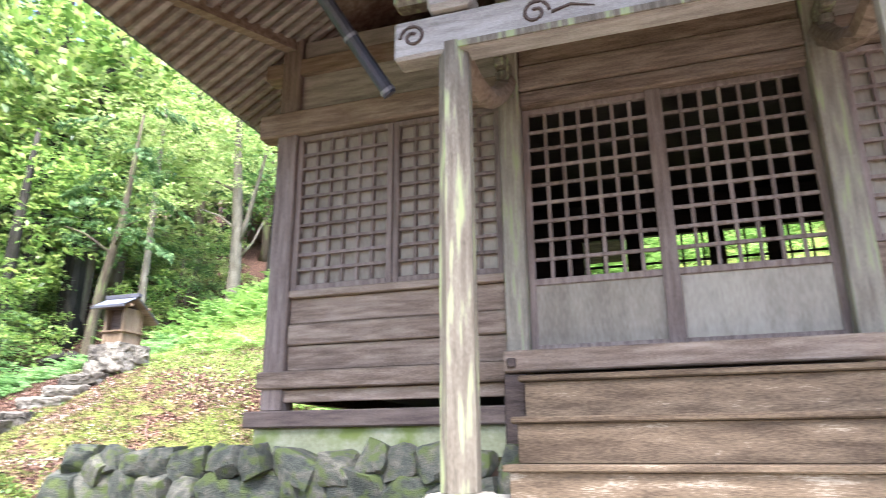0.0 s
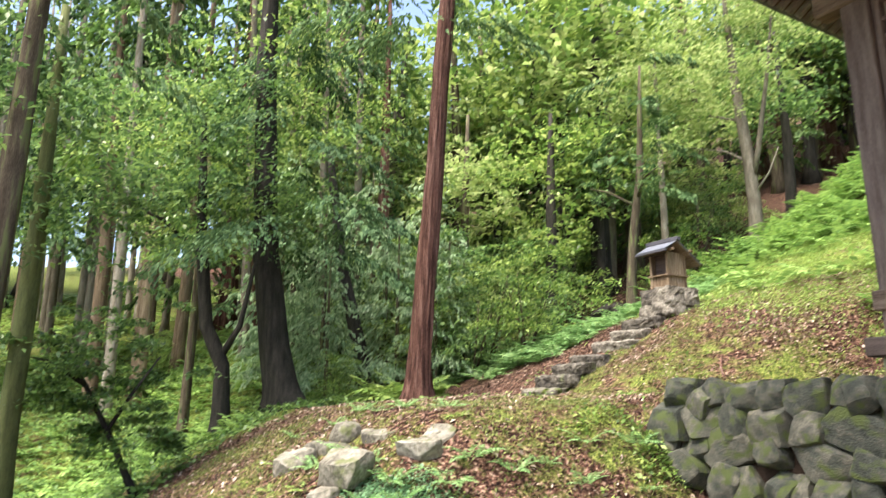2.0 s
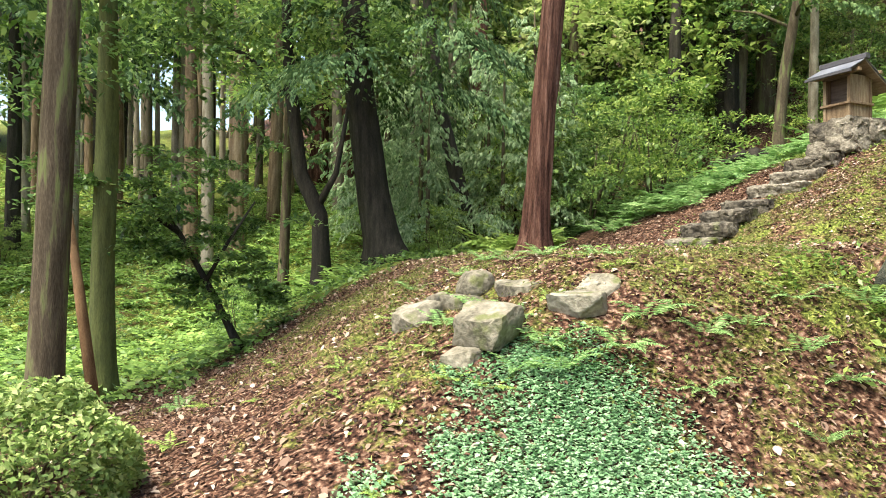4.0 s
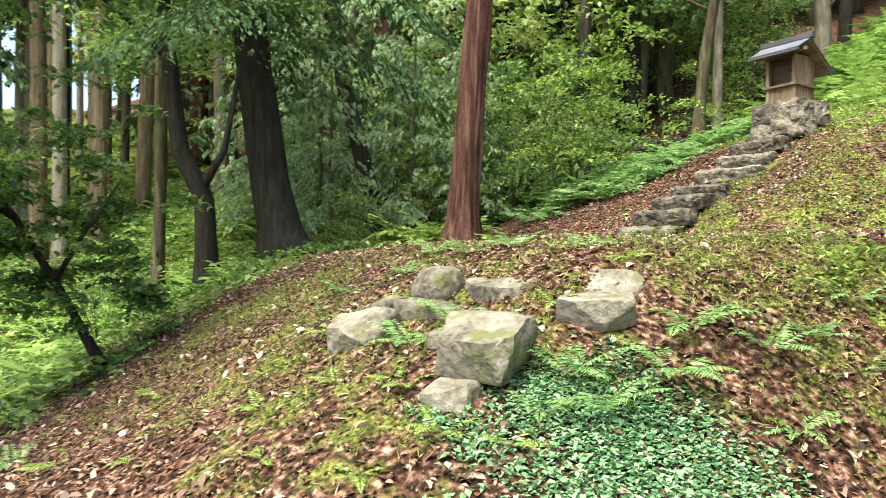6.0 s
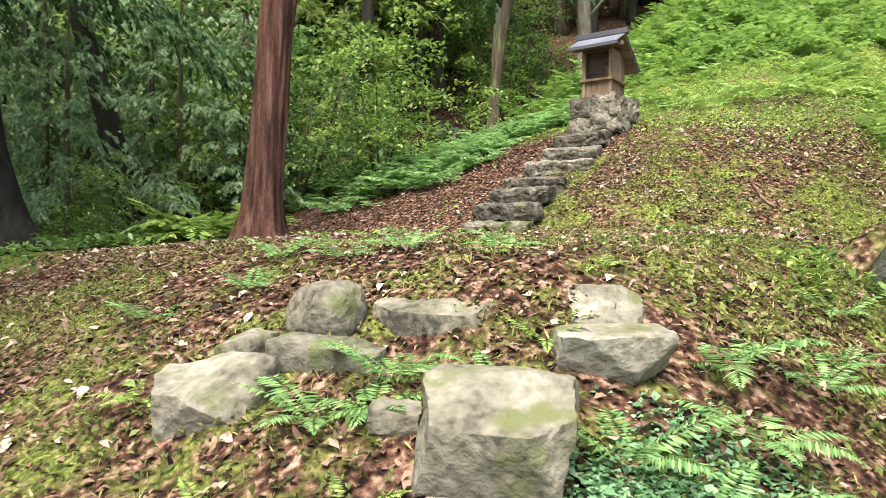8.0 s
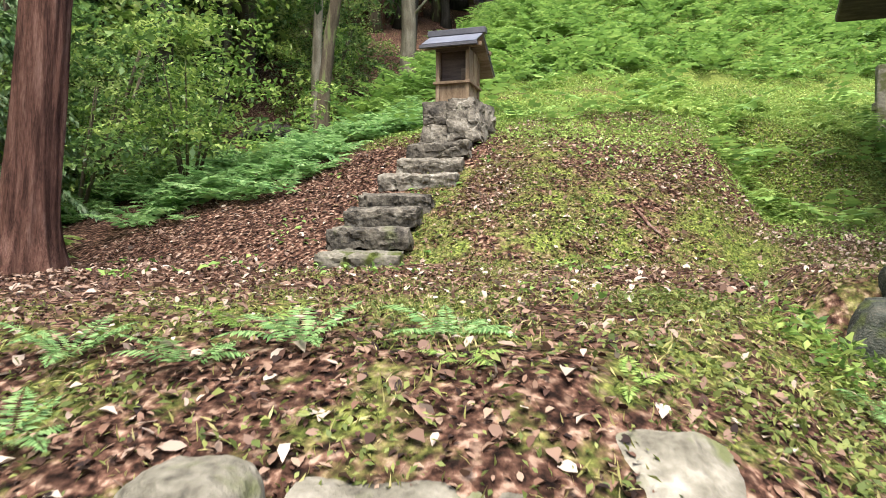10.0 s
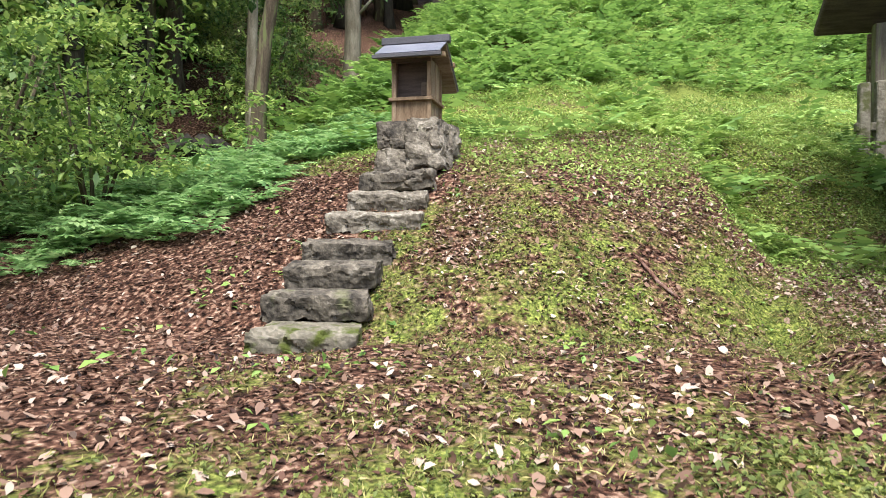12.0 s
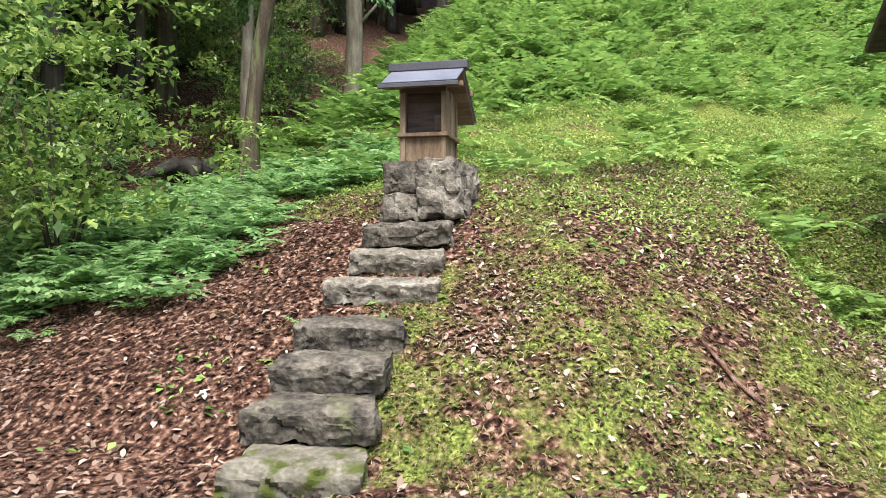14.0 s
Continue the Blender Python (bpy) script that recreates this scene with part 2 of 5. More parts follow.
def ground_material():
    m = bpy.data.materials.new("forest_floor")
    m.use_nodes = True
    nt = m.node_tree
    n, link = nt.nodes, nt.links.new
    b = n["Principled BSDF"]
    b.inputs["Roughness"].default_value, b.inputs["Specular IOR Level"].default_value = 0.95, 0.1
    tc = n.new("ShaderNodeTexCoord")

    def noise_node(scale, detail):
        k = n.new("ShaderNodeTexNoise")
        k.inputs["Scale"].default_value, k.inputs["Detail"].default_value = scale, detail
        link(tc.outputs["Object"], k.inputs["Vector"])
        return k.outputs[0]

    # Near-black low stops: small shadows among leaves and moss, put into the colour.
    soil = n.new("ShaderNodeValToRGB")
    ramp_stops(soil, [(0.35, (0.009, 0.005, 0.0035)), (0.46, (0.043, 0.021, 0.014)), (0.55, (0.10, 0.053, 0.035)), (0.66, (0.26, 0.175, 0.125))])
    link(noise_node(26, 8), soil.inputs[0])
    vor = n.new("ShaderNodeTexVoronoi")
    vor.inputs["Scale"].default_value = 24
    link(tc.outputs["Object"], vor.inputs["Vector"])
    leafy = n.new("ShaderNodeMix")
    leafy.data_type, leafy.blend_type, leafy.inputs["Factor"].default_value = "RGBA", "SOFT_LIGHT", 0.8
    link(soil.outputs[0], leafy.inputs[6])
    grey = n.new("ShaderNodeRGBToBW")
    link(vor.outputs["Color"], grey.inputs[0])
    link(grey.outputs[0], leafy.inputs[7])
    # The low stop is darkened for small shadows here too.
    green = n.new("ShaderNodeValToRGB")
    ramp_stops(green, [(0.32, (0.025, 0.036, 0.008)), (0.5, (0.10, 0.13, 0.026)), (0.68, (0.26, 0.29, 0.07))])
    link(noise_node(40, 6), green.inputs[0])
    at = n.new("ShaderNodeAttribute")
    at.attribute_name = "moss"
    patch = n.new("ShaderNodeMath")
    patch.operation = "ADD"
    link(at.outputs["Fac"], patch.inputs[0])
    link(noise_node(5, 8), patch.inputs[1])
    rng = n.new("ShaderNodeMapRange")
    rng.inputs["From Min"].default_value, rng.inputs["From Max"].default_value = 0.88, 1.12
    link(patch.outputs[0], rng.inputs["Value"])
    mx = n.new("ShaderNodeMix")
    mx.data_type = "RGBA"
    link(rng.outputs[0], mx.inputs["Factor"])
    link(leafy.outputs[2], mx.inputs[6])
    link(green.outputs[0], mx.inputs[7])
    link(mx.outputs[2], b.inputs["Base Color"])
    bp = n.new("ShaderNodeBump")
    bp.inputs["Strength"].default_value, bp.inputs["Distance"].default_value = 0.8, 0.03
    link(noise_node(30, 8), bp.inputs["Height"])
    link(bp.outputs[0], b.inputs["Normal"])
    return m


M_GROUND = ground_material()


# ---- building blocks ----
def mesh_of(name, bm, material, smooth=False):
    me = bpy.data.meshes.new(name)
    bmesh.ops.recalc_face_normals(bm, faces=bm.faces)
    bm.to_mesh(me)
    bm.free()
    me.materials.append(material)
    if smooth:
        me.shade_smooth()
    return me


def part(name, bm, material, parent, label="", smooth=False):
    """Links a bmesh as one mesh object under a thing or a part. The mesh is in the coordinates of the thing."""
    ob = new(name, mesh_of(name, bm, material, smooth))
    ob.parent = parent
    return tagged(ob, label)


def thing(name, at, label, category, group="", kind="", rz=0.0):
    ob = new(name)
    ob.empty_display_size = 0.2
    ob.matrix_world = pose(*at, 0, 0, rz)
    return tagged(ob, label, category, group, kind)


def box(bm, x0, x1, y0, y1, z0, z1, r=0.006, m=None):
    """A box with slightly rounded edges, turned by m if given."""
    g = bmesh.ops.create_cube(bm, size=1.0)
    vs = g["verts"]
    bmesh.ops.scale(bm, vec=(x1 - x0, y1 - y0, z1 - z0), verts=vs)
    bmesh.ops.translate(bm, vec=((x0 + x1) / 2, (y0 + y1) / 2, (z0 + z1) / 2), verts=vs)
    if r:
        es = list({e for v in vs for e in v.link_edges})
        out = bmesh.ops.bevel(bm, geom=es, offset=min(r, 0.3 * min(x1 - x0, y1 - y0, z1 - z0)), segments=1, affect="EDGES")
        vs = list({v for f in out["faces"] for v in f.verts} | {v for v in vs if v.is_valid})
    if m is not None:
        bmesh.ops.transform(bm, matrix=m, verts=vs)
    return bm


def boxed(x0, x1, y0, y1, z0, z1, r=0.006, m=None):
    return box(bmesh.new(), x0, x1, y0, y1, z0, z1, r, m)


def tube(bm, points, radii, seg=10, rough=0.0, seed=0, flare=0.0, furrow=0.0):
    """A limb along points with a radius at each one, uneven by rough."""
    rings = []
    pts = [Vector(p) for p in points]
    for i, p in enumerate(pts):
        d = (pts[min(i + 1, len(pts) - 1)] - pts[max(i - 1, 0)]).normalized()
        a = d.orthogonal().normalized() if abs(d.z) < 0.99 else Vector((1, 0, 0))
        if abs(d.z) > 0.3:
            a = (Vector((1, 0, 0)) - d * d.x).normalized()
        b = d.cross(a)
        ring = []
        for k in range(seg):
            ang = 2 * math.pi * k / seg
            w = 1 + rough * (noise.noise(Vector((math.cos(ang) * 2.2 + seed, math.sin(ang) * 2.2, p.z * 0.35))) + 0.5 * noise.noise(Vector((math.cos(ang) * 6 + seed, math.sin(ang) * 6, p.z * 0.8))))
            if furrow:
                w += furrow * (abs(noise.noise(Vector((math.cos(ang) * 5 + seed, math.sin(ang) * 5, p.z * 0.5)))) + 0.7 * abs(noise.noise(Vector((math.cos(ang) * 12, math.sin(ang) * 12 + seed, p.z * 0.9)))) - 0.35)
            if flare and (points[i][2] - points[0][2]) < 0.6:
                w *= 1 + flare * (1 - (points[i][2] - points[0][2]) / 0.6) ** 2 * (1 + 0.5 * math.sin(ang * 5 + seed))
            ring.append(bm.verts.new(p + (a * math.cos(ang) + b * math.sin(ang)) * radii[i] * w))
        rings.append(ring)
    for r0, r1 in zip(rings, rings[1:]):
        for k in range(seg):
            bm.faces.new((r0[k], r0[(k + 1) % seg], r1[(k + 1) % seg], r1[k]))
    bm.faces.new(rings[0][::-1])
    bm.faces.new(rings[-1])
    return bm


def stone_mesh(name, sx, sy, sz, seed, material, cuts=7, planes=9, squareness=0.75, rough=0.05, chip=0.12, cut=0.66, sharp=32):
    """A stone: a block cut by random planes, with an uneven, chipped surface. Its foot is at z = 0."""
    rnd = random.Random(seed)
    bm = bmesh.new()
    bmesh.ops.create_cube(bm, size=2.0)
    bmesh.ops.subdivide_edges(bm, edges=bm.edges[:], cuts=cuts, use_grid_fill=True)
    ns = []
    for _ in range(planes):
        d = Vector((rnd.gauss(0, 1), rnd.gauss(0, 1), rnd.gauss(0, 0.8))).normalized()
        reach = abs(d.x) + abs(d.y) + abs(d.z)
        ns.append((d, reach * rnd.uniform(cut, 0.92)))
    off = Vector((seed * 3.1, seed * 1.7, seed * 0.9))
    for v in bm.verts:
        ball = v.co.normalized() * 1.25
        c = v.co.lerp(ball, 1 - squareness)
        for d, lim in ns:
            over = c.dot(d) - lim
            if over > 0:
                c = c - d * over
        q = Vector((c.x * sx, c.y * sy, c.z * sz))
        w = noise.noise(q * 7 + off) * rough + noise.noise(q * 19 + off) * rough * 0.45
        ridge = abs(noise.noise(q * 5 + off)) + 0.6 * abs(noise.noise(q * 11 - off)) + 0.35 * abs(noise.noise(q * 23 + off))
        q += c.normalized() * (w * 0.5 - ridge * chip * 0.09) * min(1, 4 * min(sx, sy, sz))
        v.co = Vector((q.x / 2, q.y / 2, q.z / 2))
    lows = [min(v.co[k] for v in bm.verts) for k in range(3)]
    spans = [max(v.co[k] for v in bm.verts) - lows[k] for k in range(3)]
    for v in bm.verts:
        v.co = Vector([((v.co[k] - lows[k]) / spans[k] - (0.5, 0.5, 0.0)[k]) * (sx, sy, sz)[k] for k in range(3)])
    me = mesh_of(name, bm, material, True)
    me.set_sharp_from_angle(angle=radians(sharp))
    return me


def hewn_stone(name, sx, sy, sz, seed, material, cuts=(), facet=0.3, freq=9.0, power=14.0, grain=0.004, sharp=26):
    """A stone struck into flat facets: a block, cut by planes (nx, ny, nz, reach), with chipped faces. Its foot is at z = 0."""
    bm = bmesh.new()
    bmesh.ops.create_cube(bm, size=2.0)
    for k, size in enumerate((sx, sy, sz)):
        n = int(min(36, max(8, size / 0.018)))
        no = [0, 0, 0]
        no[k] = 1
        for i in range(1, n):
            co = [0, 0, 0]
            co[k] = 2 * i / n - 1
            bmesh.ops.bisect_plane(bm, geom=bm.verts[:] + bm.edges[:] + bm.faces[:], plane_co=co, plane_no=no)
    off = Vector((seed * 3.1, seed * 1.7, seed * 0.9))
    planes = [(Vector(c[:3]).normalized(), c[3]) for c in cuts]
    for v in bm.verts:
        c = v.co.copy()
        big = max(abs(c.x), abs(c.y), abs(c.z))
        c *= big / (abs(c.x) ** power + abs(c.y) ** power + abs(c.z) ** power) ** (1 / power)
        for d, lim in planes:
            over = c.dot(d) - lim
            if over > 0:
                c = c - d * over
        q = Vector((c.x * sx, c.y * sy, c.z * sz)) / 2
        out = Vector((c.x / sx, c.y / sy, c.z / sz)).normalized()
        w = q * freq + off + noise.noise_vector(q * 14 + off) * 0.25
        chip = 9.0
        for mid in noise.voronoi(w)[1][:3]:
            hv = noise.cell_vector(mid * 23.7) - Vector((0.5, 0.5, 0.5))
            chip = min(chip, hv.x * 0.4 + 1.5 * hv.dot(w - mid))
        chip *= facet / freq
        v.co = q + out * (chip * (0.45 if c.z > 0.95 else 1.0) + grain * noise.noise(q * 30 + off) + 2.2 * grain * noise.noise(q * 9 - off))
    low = min(v.co.z for v in bm.verts)
    for v in bm.verts:
        v.co.z -= low
    me = mesh_of(name, bm, material, True)
    me.set_sharp_from_angle(angle=radians(sharp))
    return me


def quad_mesh(name, quads, material):
    """A mesh from an array (n, k, 3) of loose faces of k corners."""
    q = np.ascontiguousarray(quads, dtype=np.float32)
    n, k = q.shape[:2]
    me = bpy.data.meshes.new(name)
    me.vertices.add(k * n)
    me.vertices.foreach_set("co", q.ravel())
    me.loops.add(k * n)
    me.loops.foreach_set("vertex_index", np.arange(k * n, dtype=np.int32))
    me.polygons.add(n)
    me.polygons.foreach_set("loop_start", np.arange(0, k * n, k, dtype=np.int32))
    me.update(calc_edges=True)
    me.materials.append(material)
    return me


def leaves(rng, centres, length, width, droop=0.3, flat=0.6, corners=4):
    """Leaf-shaped faces at the centres, facing all ways; flat: how level they lie."""
    n = len(centres)
    yaw = rng.uniform(0, 2 * np.pi, n)
    tilt = rng.normal(-droop, 0.45, n)
    d = np.stack([np.cos(yaw) * np.cos(tilt), np.sin(yaw) * np.cos(tilt), np.sin(tilt)], 1)
    return blades(rng, centres, d, length, width, flat, corners)


def blades(rng, centres, d, length, width, flat=0.6, corners=4):
    """Leaves at the centres that point along d: diamonds, or with six corners fuller, curled outlines."""
    n = len(centres)
    up = np.stack([rng.normal(0, 1 - flat, n), rng.normal(0, 1 - flat, n), np.ones(n)], 1)
    s = np.cross(d, up)
    s /= np.linalg.norm(s, axis=1)[:, None] + 1e-9
    k = rng.uniform(0.55, 1.4, n)[:, None]
    ln, wd = length * k, width * k * rng.uniform(0.75, 1.25, n)[:, None]
    nrm = np.cross(s, d)
    a = centres - d * ln / 2
    t = centres + d * ln / 2 - nrm * ln * 0.12
    if corners == 4:
        return np.stack([a, centres + s * wd / 2 + nrm * wd * 0.15, t, centres - s * wd / 2 + nrm * wd * 0.15], 1)
    curl = nrm * wd * rng.uniform(-0.1, 0.4, n)[:, None]
    f, r = centres + d * ln * 0.16, centres - d * ln * 0.22
    return np.stack([a, r + s * wd * 0.42 + curl, f + s * wd * 0.46 + curl, t, f - s * wd * 0.46 + curl, r - s * wd * 0.42 + curl], 1)


def frond(rng, length, width, pairs, rise, yaw, bend, lean=0.0):
    """One fern frond as an array of quads: two rows of pinnae along an arching rib."""
    s = np.linspace(0.12, 0.99, pairs)
    r = length * (s * (1 - 0.25 * bend * s))
    z = length * (rise * s - bend * s * s)
    dx, dz = np.gradient(r), np.gradient(z)
    tl = np.sqrt(dx * dx + dz * dz)
    dx, dz = dx / tl, dz / tl
    reach = width * np.sin(np.pi * np.clip(s * 0.85 + 0.15, 0, 1)) ** 0.8 * (1.05 - 0.55 * s)
    step = length * 0.8 / pairs
    out = []
    for side in (-1, 1):
        base = np.stack([r, np.zeros(pairs), z], 1)
        fwd = np.stack([dx, np.zeros(pairs), dz], 1)
        lat = np.zeros((pairs, 3))
        lat[:, 1] = side
        dirn = lat * 0.9 + fwd * 0.4
        dirn[:, 2] += -0.22 + rng.normal(0, 0.12, pairs)
        tip = base + dirn * reach[:, None] * rng.uniform(0.85, 1.1, pairs)[:, None]
        mid = base * 0.55 + tip * 0.45
        out.append(np.stack([base, mid + fwd * step * 0.62, tip, mid - fwd * step * 0.62], 1))
    q = np.concatenate(out)
    c, sn = math.cos(yaw), math.sin(yaw)
    x, y = q[..., 0] * c - q[..., 1] * sn, q[..., 0] * sn + q[..., 1] * c
    return np.stack([x, y, q[..., 2]], -1)


def fern_quads(rng, size, fronds=7, pairs=14, upright=0.9):
    out = []
    y0 = rng.uniform(0, 6.28)
    for i in range(fronds):
        out.append(frond(rng, size * rng.uniform(0.7, 1.15), size * 0.28, pairs, upright * rng.uniform(0.6, 1.1), y0 + i * 6.283 / fronds + rng.normal(0, 0.25), rng.uniform(0.45, 0.85) * upright))
    return np.concatenate(out)


def spread(rng, quads, places, scales, spins):
    """Copies of a plant's quads at the places, as one array."""
    out = []
    for p, k, a in zip(places, scales, spins):
        c, s = math.cos(a) * k, math.sin(a) * k
        q = np.empty_like(quads)
        q[..., 0] = quads[..., 0] * c - quads[..., 1] * s + p[0]
        q[..., 1] = quads[..., 0] * s + quads[..., 1] * c + p[1]
        q[..., 2] = quads[..., 2] * k + p[2]
        out.append(q)
    return np.concatenate(out)


# ---- ground ----
WALL_Y, WALL_X = 4.98, -5.4


def smooth(a):
    a = np.clip(a, 0, 1)
    return a * a * (3 - 2 * a)


def waves(x, y, k, seed):
    """Soft unevenness made of a few crossing waves."""
    r = np.random.RandomState(seed)
    out = np.zeros_like(x, dtype=float)
    for i in range(7):
        a, f, ph = r.uniform(0, 6.28), k * r.uniform(0.6, 1.8), r.uniform(0, 6.28)
        out += np.sin((x * math.cos(a) + y * math.sin(a)) * f + ph)
    return out / 7


def height(x, y):
    """The lie of the land: a lower path, a bank, the terrace with the steps, the hill and the wooded gully."""
    x, y = np.asarray(x, float), np.asarray(y, float)
    low = -0.12 + 0.10 * smooth((x + 3) / 3) - 0.28 * smooth((-7.2 - x) / 4) * smooth((2.5 - y) / 3)
    west = np.maximum(0, -8 - x)
    u = np.clip((y - 0.12 - 0.10 * west) / 3.1, 0, 1)
    u = 0.6 * u + 0.4 * smooth(u)
    v = np.clip((-3.95 - x) / (1.9 + 0.75 * np.clip((4.6 - y) / 1.6, 0, 1)), 0, 1)
    v = 0.5 * v + 0.5 * smooth(v)
    top = 1.23 + 0.055 * np.clip(y - 3, 0, 3) - 0.03 * np.clip(-9 - x, 0, 8)
    z = low + (top - low) * u * v
    # the high ground behind the stone wall
    behind = smooth((y - (WALL_Y + 0.02)) / 0.1) * smooth((x - WALL_X + 0.3) / 0.3)
    z = np.maximum(z, z + (1.42 - z) * behind)
    # the hill
    y0 = 6.1 + 0.55 * np.clip(x + 7.3, 0, 6) + 0.10 * np.clip(-9.2 - x, 0, 30)
    a = np.maximum(0, y - y0)
    rise = 0.51 * np.minimum(a, 2.3) + 0.34 * np.clip(a - 2.3, 0, 3.2) + 0.46 * np.clip(a - 5.5, 0, 3) + 0.62 * np.clip(a - 8.5, 0, 60)
    # the hollow between the mound and the bank behind the hall
    rise = rise * (1 - 0.62 * smooth((x + 5.75) / 0.6) * smooth((11.6 - y) / 1.6))
    rise = rise * (1 + 0.10 * smooth((x + 7.6) / 0.6) * smooth((-6.0 - x) / 0.5) * smooth((9 - y) / 1.5))
    z = z + rise * (1 - 0.25 * smooth((-9 - x) / 5)) * smooth(a / 0.6 + 0.3)
    z = z - 0.10 * np.exp(-(((x + 8.55) / 0.45) ** 2 + ((y - 6.88) / 0.16) ** 2)) - 0.05 * np.exp(-(((x + 8.45) / 0.4) ** 2 + ((y - 5.82) / 0.15) ** 2))
    # the far side of the gully
    b = np.maximum(0, -14.5 - x + 0.25 * np.minimum(y, 4))
    z = z + 0.24 * np.minimum(b, 60) * smooth(b / 4)
    south = np.maximum(0, -6 - y)
    z = z + 0.06 * np.minimum(south, 40)
    # trodden hollows before the old step stones
    z = z - 0.15 * np.exp(-(((x + 6.62) / 0.34) ** 2 + ((y - 2.53) / 0.16) ** 2)) - 0.10 * np.exp(-(((x + 6.85) / 0.3) ** 2 + ((y - 2.21) / 0.12) ** 2)) - 0.07 * np.exp(-(((x + 7.1) / 0.35) ** 2 + ((y - 1.82) / 0.15) ** 2))
    bumps = smooth((y - 8.8) / 2)
    return z + 0.035 * waves(x, y, 1.7, 3) + 0.018 * waves(x, y, 5.5, 4) + bumps * (0.10 * waves(x, y, 1.3, 6) + 0.06 * waves(x, y, 3.7, 7))


def at_ground(x, y, dz=0.0):
    return (x, y, float(height(x, y)) + dz)


def axis(lo, hi, step, far):
    mid = list(np.arange(lo, hi, step))
    out, d, p = [], step, hi
    while p < far:
        out.append(p)
        d *= 1.22
        p += d
    back, d, p = [], step, lo
    while p > -far:
        d *= 1.22
        p -= d
        back.append(p)
    return np.array(back[::-1] + mid + out)


gx, gy = axis(-13.0, 0.5, 0.07, 420), axis(-1.5, 13.5, 0.07, 420)
GX, GY = np.meshgrid(gx, gy)
GZ = height(GX, GY)
nx, ny = len(gx), len(gy)
ground_mesh = bpy.data.meshes.new("ground")
idx = np.arange(nx * ny).reshape(ny, nx)
quads_idx = np.stack([idx[:-1, :-1], idx[:-1, 1:], idx[1:, 1:], idx[1:, :-1]], -1).reshape(-1, 4)
ground_mesh.vertices.add(nx * ny)
ground_mesh.vertices.foreach_set("co", np.stack([GX, GY, GZ], -1).astype(np.float32).ravel())
ground_mesh.loops.add(quads_idx.size)
ground_mesh.loops.foreach_set("vertex_index", quads_idx.astype(np.int32).ravel())
ground_mesh.polygons.add(len(quads_idx))
ground_mesh.polygons.foreach_set("loop_start", np.arange(0, quads_idx.size, 4, dtype=np.int32))
ground_mesh.update(calc_edges=True)
ground_mesh.shade_smooth()


def mossiness(x, y):
    """How much moss and weed grows on the ground: little on trodden earth and under the cedars, much on the hill."""
    m = 0.40 + 0.16 * waves(x, y, 2.2, 11) + 0.12 * waves(x, y, 6, 12)
    m = m + 0.07 * smooth((x + 7.6) / 1.5) * smooth((y - 5.6) / 1.5)
    m = m + 0.24 * smooth((y - 9.5) / 2) + 0.22 * waves(x, y, 3.1, 13) * smooth((y - 5.5) / 1)
    m = m - 0.26 * smooth((-8.3 - x) / 1.0) * smooth((y - 3.6) / 1) * smooth((9.5 - y) / 2)
    band = smooth(1 - np.abs(y - 4.2) / 1.1) * smooth((x + 9.8) / 1.5)
    m = m + band * (0.09 + 0.34 * waves(x, y, 3.3, 14))
    m = m + 0.35 * smooth((-10.5 - x) / 3) * smooth((7.5 - y) / 2) - 0.4 * smooth((-12.5 - x) / 1.5) * smooth((y - 7) / 1.5)
    m = m - 0.08 * smooth((1.8 - y) / 1.5) - 0.06 * smooth((x + 6.3) / 0.5) * smooth((4.9 - y) / 0.3)
    return m


ma = ground_mesh.attributes.new("moss", "FLOAT", "POINT")
ma.data.foreach_set("value", mossiness(GX, GY).astype(np.float32).ravel())
ground_mesh.materials.append(M_GROUND)
ground = tagged(new("ground", ground_mesh), "sloping forest floor of earth, moss and fallen leaves", "ground", kind="structure")


# ---- stone retaining wall ----
def world_part(name, bm, material, parent, label="", smooth_it=False):
    """As part(), for a mesh that is built in world coordinates."""
    ob = part(name, bm, material, parent, label, smooth_it)
    top = parent.matrix_basis if parent.parent is None else parent.parent.matrix_basis
    ob.matrix_parent_inverse = top.inverted() if parent.parent is None else Matrix.Identity(4)
    return ob


wall_core = tagged(new("wall_retaining", mesh_of("wall_retaining", boxed(WALL_X + 0.15, 6.0, WALL_Y - 0.04, WALL_Y + 0.3, -0.6, 1.36, 0.02), M_SOILDARK)),
                   "dry-laid rubble stone retaining wall with moss in its joints", "wall", kind="structure")
wall_stones = [stone_mesh("stone", 1, 1, 1, 40 + i, M_WALLSTONE, 6, 15, 0.88, 0.07, 0.45, 0.58, 20) for i in range(16)]
rw = random.Random(5)
row_z = -0.45
while row_z < 1.42:
    hgt = min(rw.uniform(0.18, 0.31), 1.47 - row_z)
    if hgt < 0.12:
        break
    sx = WALL_X - (0.2 if row_z < 0.9 else -0.12) + rw.uniform(-0.1, 0.15)
    while sx < 1.0:
        wid = rw.uniform(0.17, 0.46)
        ob = new("stone", rw.choice(wall_stones))
        ob.parent = wall_core
        ob.matrix_local = pose(sx + wid / 2, WALL_Y - 0.02 + rw.uniform(-0.03, 0.03), row_z + rw.uniform(-0.03, 0.03) - 0.02, rw.uniform(-14, 14), rw.uniform(-28, 28), rw.uniform(-14, 14)) @ Matrix.Diagonal((wid * 1.18, rw.uniform(0.28, 0.4), hgt * rw.uniform(1.15, 1.5), 1))
        sx += wid
    row_z += hgt * 0.97

